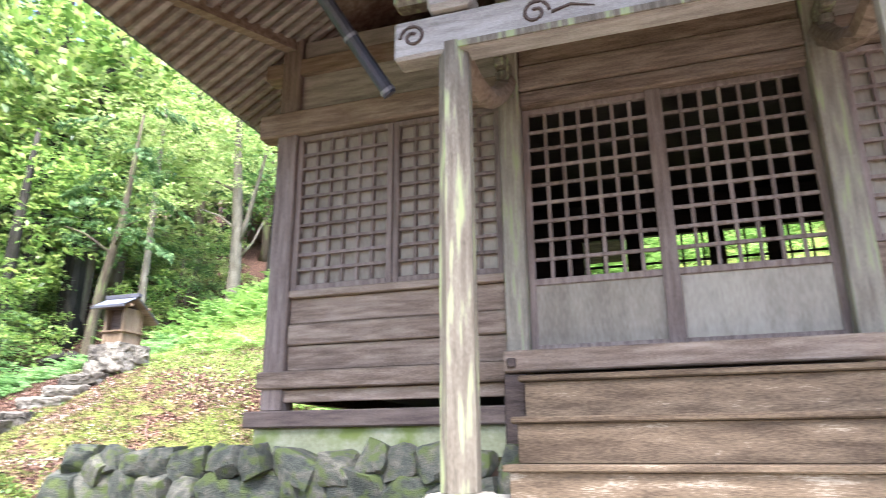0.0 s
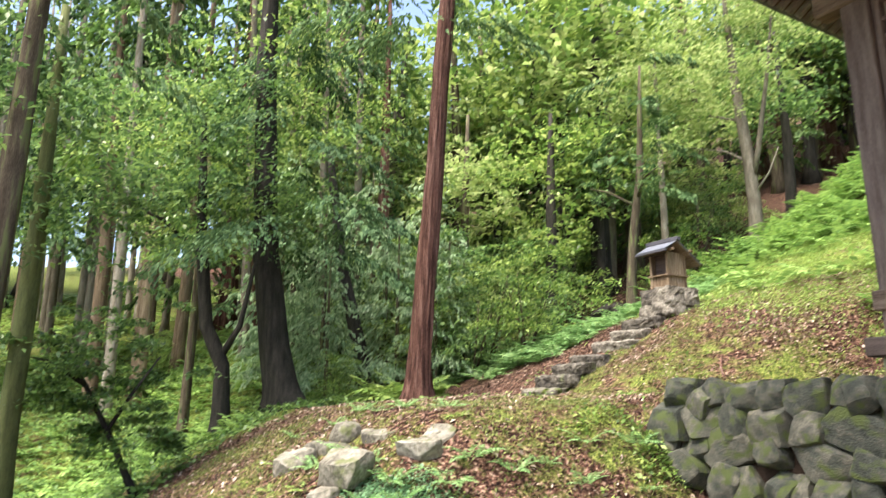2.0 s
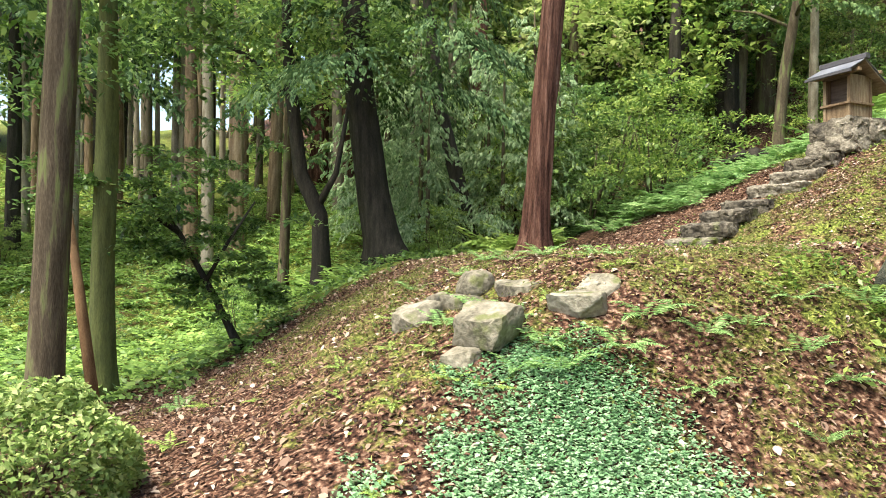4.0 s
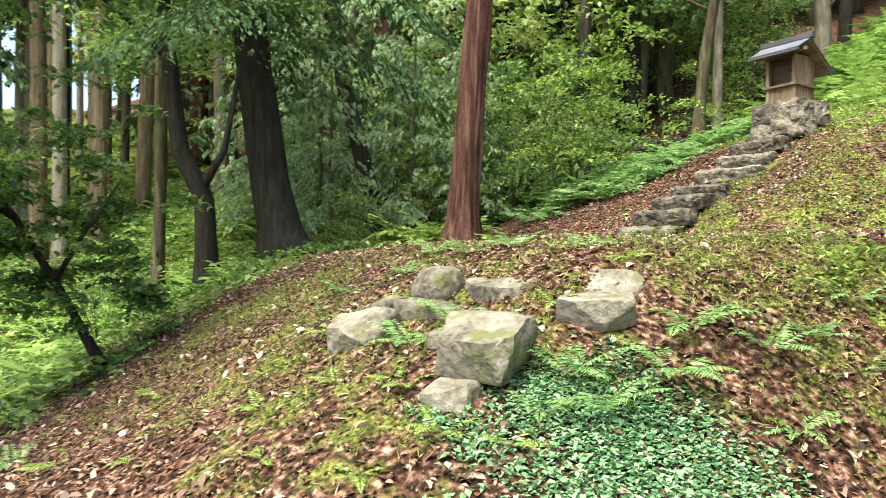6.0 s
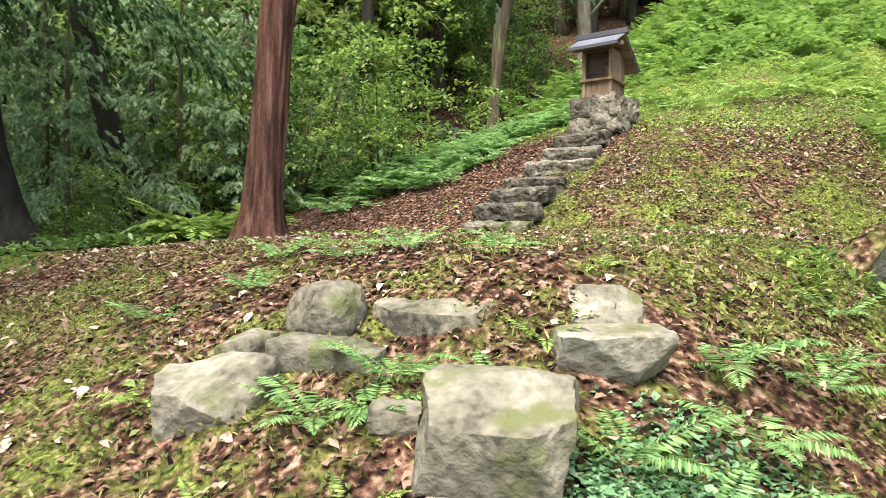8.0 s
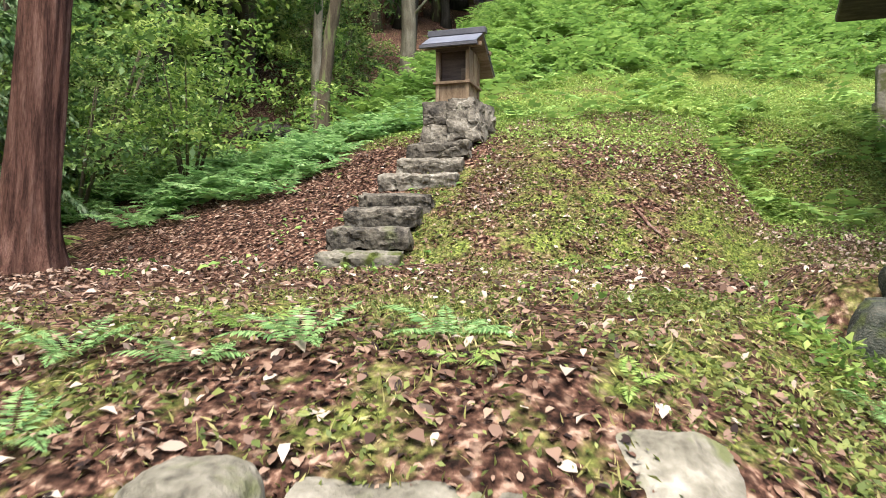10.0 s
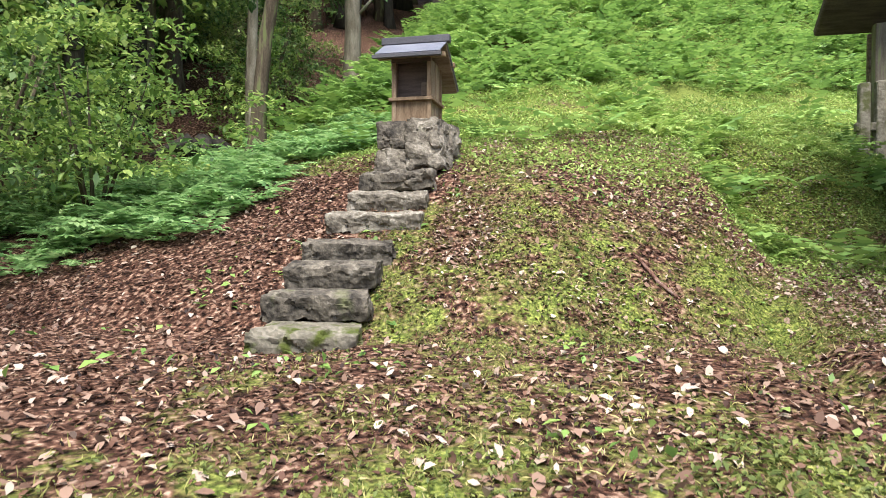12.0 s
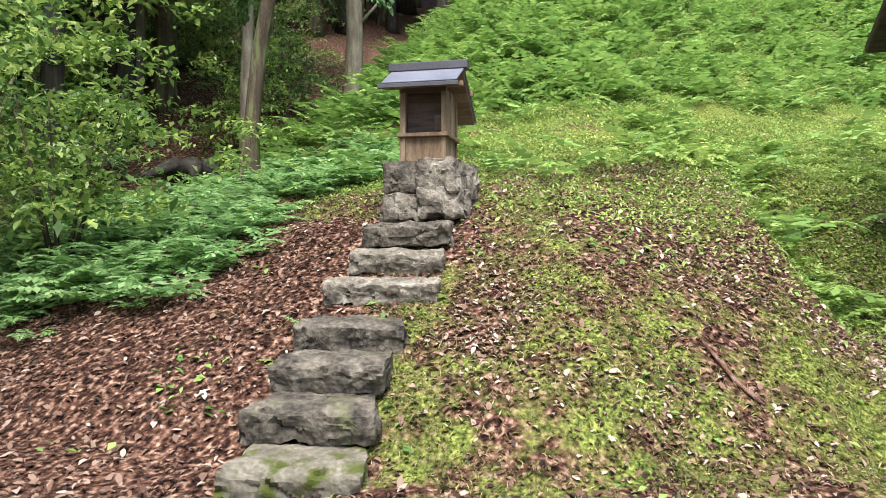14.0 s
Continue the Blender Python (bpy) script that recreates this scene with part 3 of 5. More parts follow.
# Out of view; its pale top throws light up under the eaves.
platform = tagged(new("platform", mesh_of("platform", boxed(-1.6, 3.0, 2.75, WALL_Y - 0.12, -0.6, 1.18, 0.03), M_BOUNCE)),
                  "unseen stone platform under the stairs, pale to bounce light", "platform", kind="structure")

# ---- the shrine hall ----
hall = thing("shrine_hall", (0.13, 5.3, 1.42), "old weathered wooden shrine hall with lattice doors on a stone wall", "building")


def hpart(name, bm, material, label=""):
    return world_part(name, bm, material, hall, label)


def sub(name, bm, material, parent, label=""):
    """A sub-part, in world coordinates, of a part of the hall."""
    return part(name, bm, material, parent, label)


FY = 5.25
# plinth and sill
hpart("plinth", boxed(-3.42, -0.98, FY - 0.1, FY + 0.2, 1.40, 1.66, 0.015), M_CONC, "moss-green concrete plinth")
hpart("sill_beam", boxed(-3.5, -1.02, FY - 0.16, FY + 0.1, 1.66, 1.80, 0.012), M_WOOD_DARK, "dark worn ground sill")
hpart("board", boxed(-3.19, -1.17, FY - 0.02, FY + 0.03, 1.875, 1.985, 0.008), M_WOOD)
hpart("rail", boxed(-3.44, -1.17, FY - 0.09, FY + 0.05, 1.99, 2.14, 0.012), M_WOOD)
hpart("post", boxed(-3.40, -3.19, FY - 0.06, FY + 0.16, 1.80, 5.6, 0.012), M_WOOD_UP)
# boards below the lattice
for z0, z1, pr in ((2.145, 2.37, 0.0), (2.375, 2.56, 0.025), (2.565, 2.80, 0.0)):
    hpart("board", boxed(-3.187, -1.17, FY - pr, FY + 0.05, z0, z1, 0.012), M_WOOD)
hpart("rail", boxed(-3.187, -1.17, FY - 0.05, FY + 0.05, 2.80, 2.87, 0.01), M_WOOD)


BAR_MESHES = {}


def lattice_bars(parent, x0, x1, y, z0, z1, cols, rows, bar=0.03, deep=0.03):
    """Single bars of a lattice, as parts under its frame; alike bars share a mesh."""
    w, h = x1 - x0, z1 - z0
    for up, n in ((True, cols), (False, rows)):
        key = (up, round(w, 3), round(h, 3))
        if key not in BAR_MESHES:
            b = boxed(-bar / 2, bar / 2, 0, deep, 0, h, 0.003) if up else boxed(0, w, -0.006, deep - 0.008, -bar / 2, bar / 2, 0.003)
            BAR_MESHES[key] = mesh_of("lattice_bar", b, M_WOOD_UP)
        for i in range(1, n):
            ob = new("lattice_bar", BAR_MESHES[key])
            ob.parent = parent
            ob.location = (x0 + w * i / n, y, z0) if up else (x0, y, z0 + h * i / n)


def lattice(bm, x0, x1, y, z0, z1, cols, rows, bar=0.03, deep=0.03):
    for i in range(1, cols):
        x = x0 + (x1 - x0) * i / cols
        box(bm, x - bar / 2, x + bar / 2, y, y + deep, z0, z1, 0.003)
    for j in range(1, rows):
        z = z0 + (z1 - z0) * j / rows
        box(bm, x0, x1, y - 0.006, y + deep - 0.008, z - bar / 2, z + bar / 2, 0.003)
    return bm


def framed_lattice(x0, x1, y, z0, z1, cols, rows, name, label, panel=None, low=None):
    """A lattice leaf: its frame, its bars and, if given, the board behind it and the panel below."""
    bm = bmesh.new()
    s = 0.055
    box(bm, x0, x0 + s, y - 0.02, y + 0.04, low if low else z0, z1, 0.006)
    box(bm, x1 - s, x1, y - 0.02, y + 0.04, low if low else z0, z1, 0.006)
    box(bm, x0 + s, x1 - s, y - 0.018, y + 0.038, z1 - s, z1, 0.006)
    box(bm, x0 + s, x1 - s, y - 0.018, y + 0.038, z0, z0 + s, 0.006)
    if low:
        box(bm, x0 + s, x1 - s, y - 0.018, y + 0.038, low, low + 0.05, 0.006)
    leaf = hpart(name, bm, M_WOOD_UP, label)
    lattice_bars(leaf, x0 + s, x1 - s, y, z0 + s, z1 - s, cols, rows)
    if panel:
        ob = new("backing_board", mesh_of("backing_board", boxed(x0 + s, x1 - s, y + 0.045, y + 0.06, z0, z1, 0), M_PANEL))
        ob.parent = leaf
    if low:
        ob = new("lower_panel", mesh_of("lower_panel", boxed(x0 + s, x1 - s, y + 0.005, y + 0.02, low + 0.05, z0, 0), M_PANEL))
        ob.parent = leaf
    return leaf


framed_lattice(-3.185, -2.19, FY, 2.87, 4.42, 6, 10, "lattice_shutter", "closed lattice shutter with grey boards behind", panel=True)
framed_lattice(-2.18, -1.175, FY, 2.87, 4.42, 6, 10, "lattice_shutter", "closed lattice shutter with grey boards behind", panel=True)
framed_lattice(1.50, 2.5, FY, 2.87, 4.42, 6, 10, "lattice_shutter", "closed lattice shutter with grey boards behind", panel=True)
framed_lattice(2.51, 3.44, FY, 2.87, 4.42, 6, 10, "lattice_shutter", "closed lattice shutter with grey boards behind", panel=True)
framed_lattice(-0.99, 0.125, FY + 0.07, 2.76, 4.36, 7, 9, "lattice_door", "closed lattice door with a plain grey lower panel", low=2.22)
framed_lattice(0.13, 1.29, FY + 0.07, 2.76, 4.36, 7, 9, "lattice_door", "closed lattice door with a plain grey lower panel", low=2.22)
hpart("meeting_stile", boxed(0.06, 0.19, FY + 0.02, FY + 0.05, 2.2, 4.36, 0.006), M_WOOD_UP)
# columns, heads, walls
hpart("column", boxed(-1.17, -0.99, FY - 0.07, FY + 0.13, 1.7, 5.5, 0.012), M_WOOD_PALE)
hpart("column", boxed(1.29, 1.50, FY - 0.07, FY + 0.13, 1.7, 5.5, 0.012), M_WOOD_PALE)
hpart("post", boxed(3.45, 3.66, FY - 0.06, FY + 0.16, 1.8, 5.6, 0.012), M_WOOD_UP)
hpart("head_beam", boxed(-3.6, -1.17, FY - 0.09, FY + 0.1, 4.43, 4.68, 0.015), M_WOOD)
hpart("head_beam", boxed(1.5, 3.8, FY - 0.09, FY + 0.1, 4.43, 4.68, 0.015), M_WOOD)
hpart("lintel", boxed(-0.99, 1.29, FY - 0.03, FY + 0.1, 4.36, 4.50, 0.012), M_WOOD)
hpart("lintel", boxed(-0.99, 1.29, FY - 0.06, FY + 0.1, 4.505, 4.74, 0.015), M_WOOD)
hpart("upper_beam", boxed(-0.99, 1.29, FY - 0.02, FY + 0.1, 4.75, 5.0, 0.015), M_WOOD)
hpart("upper_wall", boxed(-3.19, -1.17, FY + 0.01, FY + 0.08, 4.68, 5.5, 0.004), M_EAVES, "pale boarded wall under the eaves")
hpart("upper_wall", boxed(-0.99, 1.29, FY + 0.02, FY + 0.08, 5.0, 5.5, 0.004), M_WOOD)
hpart("upper_wall", boxed(1.5, 3.45, FY + 0.01, FY + 0.08, 4.68, 5.5, 0.004), M_EAVES)
hpart("lower_wall", boxed(1.5, 3.45, FY, FY + 0.08, 1.42, 2.87, 0.004), M_WOOD)
hpart("upper_beam", boxed(-3.6, 3.8, FY - 0.05, FY + 0.14, 5.1, 5.28, 0.012), M_WOOD)
hpart("floor_edge_beam", boxed(-1.16, 1.62, FY - 0.24, FY - 0.07, 2.035, 2.20, 0.012), M_WOOD, "worn pale threshold beam")
hpart("peg", boxed(-1.13, -1.06, FY - 0.27, FY - 0.24, 2.07, 2.14, 0.012), M_WOOD_DARK)
hpart("peg", boxed(1.44, 1.51, FY - 0.27, FY - 0.24, 2.07, 2.14, 0.012), M_WOOD_DARK)
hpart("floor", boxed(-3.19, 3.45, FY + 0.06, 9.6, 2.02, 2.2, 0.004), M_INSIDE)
hpart("support_post", boxed(-1.17, -0.99, FY - 0.2, FY - 0.02, 1.42, 2.03, 0.012), M_WOOD_DARK)
# side and back walls, inside
hpart("side_wall", boxed(-3.36, -3.26, FY + 0.16, 9.6, 1.9, 5.5, 0.004), M_WOOD)
hpart("side_wall", boxed(3.52, 3.62, FY + 0.16, 9.6, 1.42, 5.5, 0.004), M_WOOD)
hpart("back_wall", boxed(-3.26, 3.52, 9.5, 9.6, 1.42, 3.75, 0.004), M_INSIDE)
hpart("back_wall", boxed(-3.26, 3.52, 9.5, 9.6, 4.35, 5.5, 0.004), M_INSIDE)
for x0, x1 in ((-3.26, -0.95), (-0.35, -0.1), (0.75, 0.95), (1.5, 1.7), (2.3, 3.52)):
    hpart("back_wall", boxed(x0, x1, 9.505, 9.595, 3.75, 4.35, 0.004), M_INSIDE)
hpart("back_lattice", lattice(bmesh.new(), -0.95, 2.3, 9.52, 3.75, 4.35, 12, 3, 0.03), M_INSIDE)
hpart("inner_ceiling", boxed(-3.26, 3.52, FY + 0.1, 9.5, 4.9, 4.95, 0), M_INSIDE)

# wooden stairs
stairs = thing("wooden_stairs", (0.15, 4.6, 1.2), "worn brown wooden stairs with flaking treads", "stairs")
for k, (yf, zt) in enumerate(((4.80, 1.985), (4.60, 1.69), (4.40, 1.385))):
    nextz = (1.69, 1.385, 1.18)[k]
    world_part("tread", boxed(-1.0 - 0.02 * k, 1.36, yf - 0.04, yf + 0.26, zt - 0.045, zt, 0.01), M_STEPWOOD, stairs, "tread with a worn pale nosing")
    world_part("riser", boxed(-0.96 - 0.02 * k, 1.32, yf, yf + 0.05, nextz + 0.002, zt - 0.047, 0.004), M_STEPWOOD, stairs)

# porch: posts, carved beam, brackets
for px in (-1.1, 1.37):
    bm = bmesh.new()
    tube(bm, [(px, 3.65, 1.262), (px, 3.65, 1.5), (px, 3.65, 3.0), (px, 3.65, 4.0)], [0.112, 0.112, 0.110, 0.104], 8, 0.015, 3)
    bmesh.ops.rotate(bm, verts=bm.verts, cent=(px, 3.65, 0), matrix=Matrix.Rotation(radians(22.5), 3, "Z"))
    hpart("porch_post", bm, M_WOOD_PALE, "pale chamfered porch post with green stains")
    hpart("post_base", boxed(px - 0.17, px + 0.17, 3.48, 3.82, 1.17, 1.26, 0.03), M_ROCK, "pale stone base block")
hpart("porch_beam", boxed(-1.5, 1.77, 3.56, 3.74, 3.93, 4.22, 0.02), M_EAVES, "carved grey porch beam")
hpart("porch_beam", boxed(-1.05, 1.32, 3.545, 3.56, 3.935, 3.985, 0.006), M_WOOD_PALE)


def scroll(cx, cz, r, turn, y, flip=1):
    pts = []
    for i in range(22):
        a = i / 21 * turn
        k = r * (1 - 0.75 * i / 21)
        pts.append((cx + flip * k * math.cos(a), y, cz + k * math.sin(a)))
    return tube(bmesh.new(), pts, [0.012] * len(pts), 6)


for cx, fl in ((-0.55, 1), (-1.36, -1), (0.8, -1), (1.6, 1), (0.1, 1)):
    hpart("carved_scroll", scroll(cx, 4.08, 0.09, 8.5, 3.555, fl), M_WOOD_DARK)
    if abs(cx - 0.13) < 1.2:
        hpart("carved_scroll", tube(bmesh.new(), [(cx + fl * 0.1, 3.555, 4.06), (cx + fl * 0.22, 3.555, 4.09), (cx + fl * 0.36, 3.555, 4.05)], [0.012, 0.01, 0.004], 6), M_WOOD_DARK)
for px in (-1.1, 1.37):
    hpart("bearing_block", boxed(px - 0.15, px + 0.15, 3.5, 3.8, 4.225, 4.36, 0.03), M_EAVES)
    hpart("bearing_arm", boxed(px - 0.42, px + 0.42, 3.57, 3.73, 4.365, 4.48, 0.03), M_WOOD_PALE)
    cx = -1.08 if px < 0 else 1.4
    pts = [(px + (cx - px) * s, 3.65 + 1.5 * s, 4.02 + 0.55 * s * s - 0.12 * math.sin(s * 3.14)) for s in np.linspace(0, 1, 9)]
    hpart("tie_beam", tube(bmesh.new(), pts, [0.085] * 9, 8), M_WOOD, "curved tie beam")
    bm = bmesh.new()
    for k in range(4):
        box(bm, cx - 0.05, cx + 0.05, 5.0 - 0.08 * k, 5.17, 4.42 + 0.08 * k, 4.5 + 0.08 * k, 0.02)
    hpart("bracket", bm, M_WOOD_PALE)
hpart("porch_purlin", boxed(-1.55, 1.82, 3.56, 3.74, 4.485, 4.62, 0.012), M_WOOD_PALE)

# roof: boards over rafters, dark edge, hips
EX0, EX1, EY0, EY1, EZ = -4.2, 4.46, 2.45, 11.0, 5.02
bm = bmesh.new()
lo = [bm.verts.new(p) for p in ((EX0, EY0, EZ + 0.10), (EX1, EY0, EZ + 0.10), (EX1, EY1, EZ + 0.10), (EX0, EY1, EZ + 0.10))]
hi = [bm.verts.new(p) for p in ((-1.2, 7.15, 7.2), (1.46, 7.15, 7.2))]
under = [bm.verts.new(v.co + Vector((0, 0, -0.10))) for v in lo]
uh = [bm.verts.new(v.co + Vector((0, 0, -0.35))) for v in hi]
for f in ((lo[0], lo[1], hi[1], hi[0]), (lo[1], lo[2], hi[1]), (lo[2], lo[3], hi[0], hi[1]), (lo[3], lo[0], hi[0]),
          (under[1], under[0], uh[0], uh[1]), (under[2], under[1], uh[1]), (under[3], under[2], uh[1], uh[0]), (under[0], under[3], uh[0])):
    bm.faces.new(f)
for i in range(4):
    bm.faces.new((lo[i], lo[(i + 1) % 4], under[(i + 1) % 4], under[i]))
roof = hpart("roof", bm, M_ROOF, "hipped dark roof with deep eaves")
RS = (7.2 - 0.35 - EZ) / (EX0 * -1 - 1.2)
for foot, tops in ((((EX0 + 0.06, EY0 + 0.1), (EX0 + 0.06, EY1 - 0.1)), ((-1.25, 7.15),)), (((EX0 + 0.1, EY0 + 0.06), (EX1 - 0.1, EY0 + 0.06)), ((1.4, 7.1), (-1.15, 7.1)))):
    bm = bmesh.new()
    rim = [Vector((*p, EZ - 0.012)) for p in foot] + [Vector((*p, 6.83)) for p in tops]
    over, below = [bm.verts.new(p) for p in rim], [bm.verts.new(p - Vector((0, 0, 0.014))) for p in rim]
    bm.faces.new(over)
    bm.faces.new(below[::-1])
    for i in range(len(rim)):
        k = (i + 1) % len(rim)
        bm.faces.new((over[i], over[k], below[k], below[i]))
    # Darker wood than the rafters, so the bays between them look shaded.
    hpart("soffit", bm, M_WOOD, "boards under the eaves, darker than the rafters")
ry = EY0 + 0.5
while ry < 10.6:
    run = min(1.25, max(0.3, ry - EY0 - 0.05))
    z0, z1 = EZ - 0.035, EZ - 0.035 + RS * run
    b2 = boxed(0, math.hypot(run, z1 - z0), -0.03, 0.03, -0.035, 0.035, 0.006, pose(EX0 + 0.06, ry, z0 - 0.01, 0, -math.degrees(math.atan2(z1 - z0, run)), 0))
    hpart("rafter", b2, M_EAVES)
    ry += 0.14
RF = (7.2 - 0.35 - EZ) / (7.15 - EY0)
rx = EX0 + 0.3
while rx < 3.6:
    run = min(2.0, max(0.3, (rx - EX0) * 1.25))
    b2 = boxed(-0.03, 0.03, 0, run, -0.035, 0.035, 0.006, pose(rx, EY0 + 0.06, EZ - 0.045, math.degrees(math.atan(RF)), 0, 0))
    hpart("rafter", b2, M_EAVES)
    rx += 0.14
hpart("hip_rafter", tube(bmesh.new(), [(EX0 - 0.05, EY0 - 0.05, EZ - 0.05), (-3.75, 3.8, EZ + 0.2), (-3.3, 5.2, EZ + 0.42)], [0.08, 0.08, 0.08], 4), M_WOOD)
hpart("eave_board", boxed(EX0 - 0.02, EX0 + 0.05, EY0, EY1, EZ - 0.02, EZ + 0.12, 0.01), M_ROOF)
hpart("eave_board", boxed(EX0 + 0.05, EX1, EY0 - 0.02, EY0 + 0.05, EZ - 0.02, EZ + 0.12, 0.01), M_ROOF)
# drain pipe with clips
p0, p1 = Vector((-1.92, 4.51, 4.27)), Vector((-2.45, 3.95, 5.2))
hpart("drain_pipe", tube(bmesh.new(), [p0, p0.lerp(p1, 0.5), p1], [0.06, 0.06, 0.06], 12), M_PIPE, "dark blue-grey drain pipe")
for s in (0.02, 0.45, 0.8):
    c = p0.lerp(p1, s)
    hpart("pipe_clip", tube(bmesh.new(), [c, c + (p1 - p0).normalized() * 0.03], [0.068, 0.068], 12), M_METAL)

# ---- stone steps ----
STEPS = ((-8.68, 5.83, -8.04, 5.95, 1.485), (-8.75, 6.13, -8.08, 6.21, 1.67), (-8.76, 6.45, -8.13, 6.48, 1.845), (-8.83, 6.85, -8.16, 6.95, 1.98),
         (-8.86, 7.36, -8.08, 7.38, 2.205), (-8.81, 7.69, -8.12, 7.71, 2.40), (-8.80, 7.96, -8.13, 7.98, 2.595))
for i, (xa, ya, xb, yb, zt) in enumerate(STEPS):
    h, deep = 0.19 if i != 3 else 0.22, 0.36
    w, turn = math.hypot(xb - xa, yb - ya), math.degrees(math.atan2(yb - ya, xb - xa))
    lean = ((0.05, -1, -0.12 - 0.05 * (i % 3), 0.98), (1, 0.12, 0.1 * (i % 2), 0.98), (-1, 0.1, 0.15, 0.99), (0, -0.5, 1, 1.06 + 0.03 * (i % 2)))
    ob = new("stone_step", hewn_stone("stone_step", w, deep, h, 70 + i, M_STONE_MOSSY if i == 0 else M_STONE, lean, 0.36, 9.0, 22, 0.006, 26))
    ob.matrix_world = pose((xa + xb) / 2, (ya + yb) / 2, zt - h, rw.uniform(-1, 1), rw.uniform(-1.5, 1.5), turn) @ Matrix.Translation((0, deep / 2, 0))
    tagged(ob, "rough-hewn stone step covered with green moss" if i == 0 else "rough-hewn grey stone step set in the bank", "step", "steps to the small shrine")

# ---- small shrine on its stone base ----
SX, SY = -8.48, 8.58
base = thing("stone_pedestal", (SX, SY, 2.55), "two-course rough stone pedestal of the small shrine", "pedestal")
for name, x, y, z, w, d, h, sd in (("stone", -0.17, 0.0, 0.05, 0.36, 0.4, 0.24, 91), ("stone", 0.19, 0.0, 0.05, 0.40, 0.42, 0.26, 92), ("stone", 0.02, 0.38, 0.02, 0.7, 0.4, 0.30, 93),
                                ("stone", -0.19, 0.05, 0.28, 0.34, 0.38, 0.28, 94), ("stone", 0.14, 0.04, 0.28, 0.38, 0.4, 0.29, 95), ("stone", 0.24, 0.36, 0.24, 0.3, 0.36, 0.32, 96), ("stone", -0.15, 0.38, 0.26, 0.45, 0.34, 0.29, 97)):
    ob = new(name, hewn_stone(name, w * 0.98, d, h * 1.02, sd, M_STONE, ((0.2, -1, 0.25, 0.95), (1, -0.3, 0.2, 1.0)), 0.4, 7.0, 12, 0.005, 24))
    ob.parent = base
    ob.location = (x * 0.9, y, z)
hut = thing("small_shrine", (SX - 0.03, SY + 0.05, 3.10), "small wooden wayside shrine with a dark metal roof", "shrine")
hut.scale = (1, 1, 0.91)
W, D = 0.175, 0.40
for x in (-W, W):
    for y in (0.0, D):
        part("corner_post", boxed(x - 0.022, x + 0.022, y - 0.022, y + 0.022, 0.0, 0.70, 0.004), M_HUT, hut)
part("lower_panel", boxed(-W + 0.022, W - 0.022, -0.006, 0.008, 0.035, 0.255, 0.002), M_HUT, hut, "yellowed board panel")
part("bottom_rail", boxed(-W - 0.05, W + 0.03, -0.028, 0.024, 0.0, 0.035, 0.004), M_HUT, hut)
part("front_rail", boxed(-W - 0.045, W + 0.045, -0.05, 0.02, 0.255, 0.29, 0.004), M_HUT, hut)
part("side_rail", boxed(W - 0.02, W + 0.045, 0.02, D + 0.03, 0.255, 0.29, 0.004), M_HUT, hut)
part("side_rail", boxed(-W - 0.045, -W + 0.02, 0.02, D + 0.03, 0.255, 0.29, 0.004), M_HUT, hut)
for x in (-W, W):
    part("side_wall", boxed(x - 0.006, x + 0.006, 0.024, 0.2, 0.03, 0.70, 0.002), M_HUT, hut)
    part("side_wall", boxed(x - 0.006, x + 0.006, 0.205, D - 0.02, 0.03, 0.70, 0.002), M_HUT, hut)
    part("middle_post", boxed(x - 0.016, x + 0.016, 0.19, 0.222, 0.0, 0.70, 0.004), M_HUT, hut)
part("back_wall", boxed(-W, W, D - 0.012, D, 0.03, 0.70, 0.002), M_WOOD_DARK, hut)
part("inner_floor", boxed(-W + 0.01, W - 0.01, 0.012, D - 0.02, 0.24, 0.254, 0.002), M_WOOD_DARK, hut)
part("inner_screen", boxed(-W + 0.008, W - 0.008, 0.10, 0.11, 0.255, 0.70, 0.002), M_WOOD_DARK, hut, "dark closed inner doors")
part("offering_cloth", boxed(0.07, 0.16, 0.088, 0.094, 0.33, 0.47, 0.002), M_WOOD, hut)
part("lintel", boxed(-W - 0.02, W + 0.02, -0.024, 0.02, 0.66, 0.71, 0.004), M_WOOD_DARK, hut)
for y in (-0.01, D):
    part("purlin", boxed(-W - 0.16, W + 0.16, y - 0.025, y + 0.025, 0.70, 0.75, 0.004), M_HUT, hut)
EVF, EVB, RDY = -0.19, D + 0.28, 0.12
ZR, ZF, ZB = 0.90, 0.715, 0.50


def slab(x0, x1, ya, za, yb, zb, th):
    bm = bmesh.new()
    ln, ang = math.hypot(yb - ya, zb - za), math.degrees(math.atan2(zb - za, yb - ya))
    return box(bm, x0, x1, 0, ln, -th / 2, th / 2, 0.004, pose(0, ya, za, ang, 0, 0))


part("roof_board", slab(-0.295, 0.305, EVF + 0.02, ZF - 0.02, RDY, ZR - 0.025, 0.022), M_WOOD_DARK, hut)
part("roof_board", slab(-0.295, 0.305, RDY, ZR - 0.025, EVB - 0.02, ZB - 0.02, 0.022), M_WOOD, hut)
part("roof_sheet", slab(-0.31, 0.32, EVF, ZF, RDY, ZR, 0.012), M_METAL, hut, "blue-grey metal roof sheet")
part("roof_sheet", slab(-0.31, 0.32, RDY, ZR, EVB, ZB, 0.012), M_METAL, hut, "blue-grey metal roof sheet")
part("eave_strip", boxed(-0.335, 0.335, EVF - 0.02, EVF + 0.02, ZF - 0.05, ZF - 0.012, 0.004), M_ROOF, hut)
part("ridge_cap", boxed(-0.335, 0.35, RDY - 0.045, RDY + 0.045, ZR - 0.012, ZR + 0.065, 0.006), M_ROOF, hut, "dark box ridge")

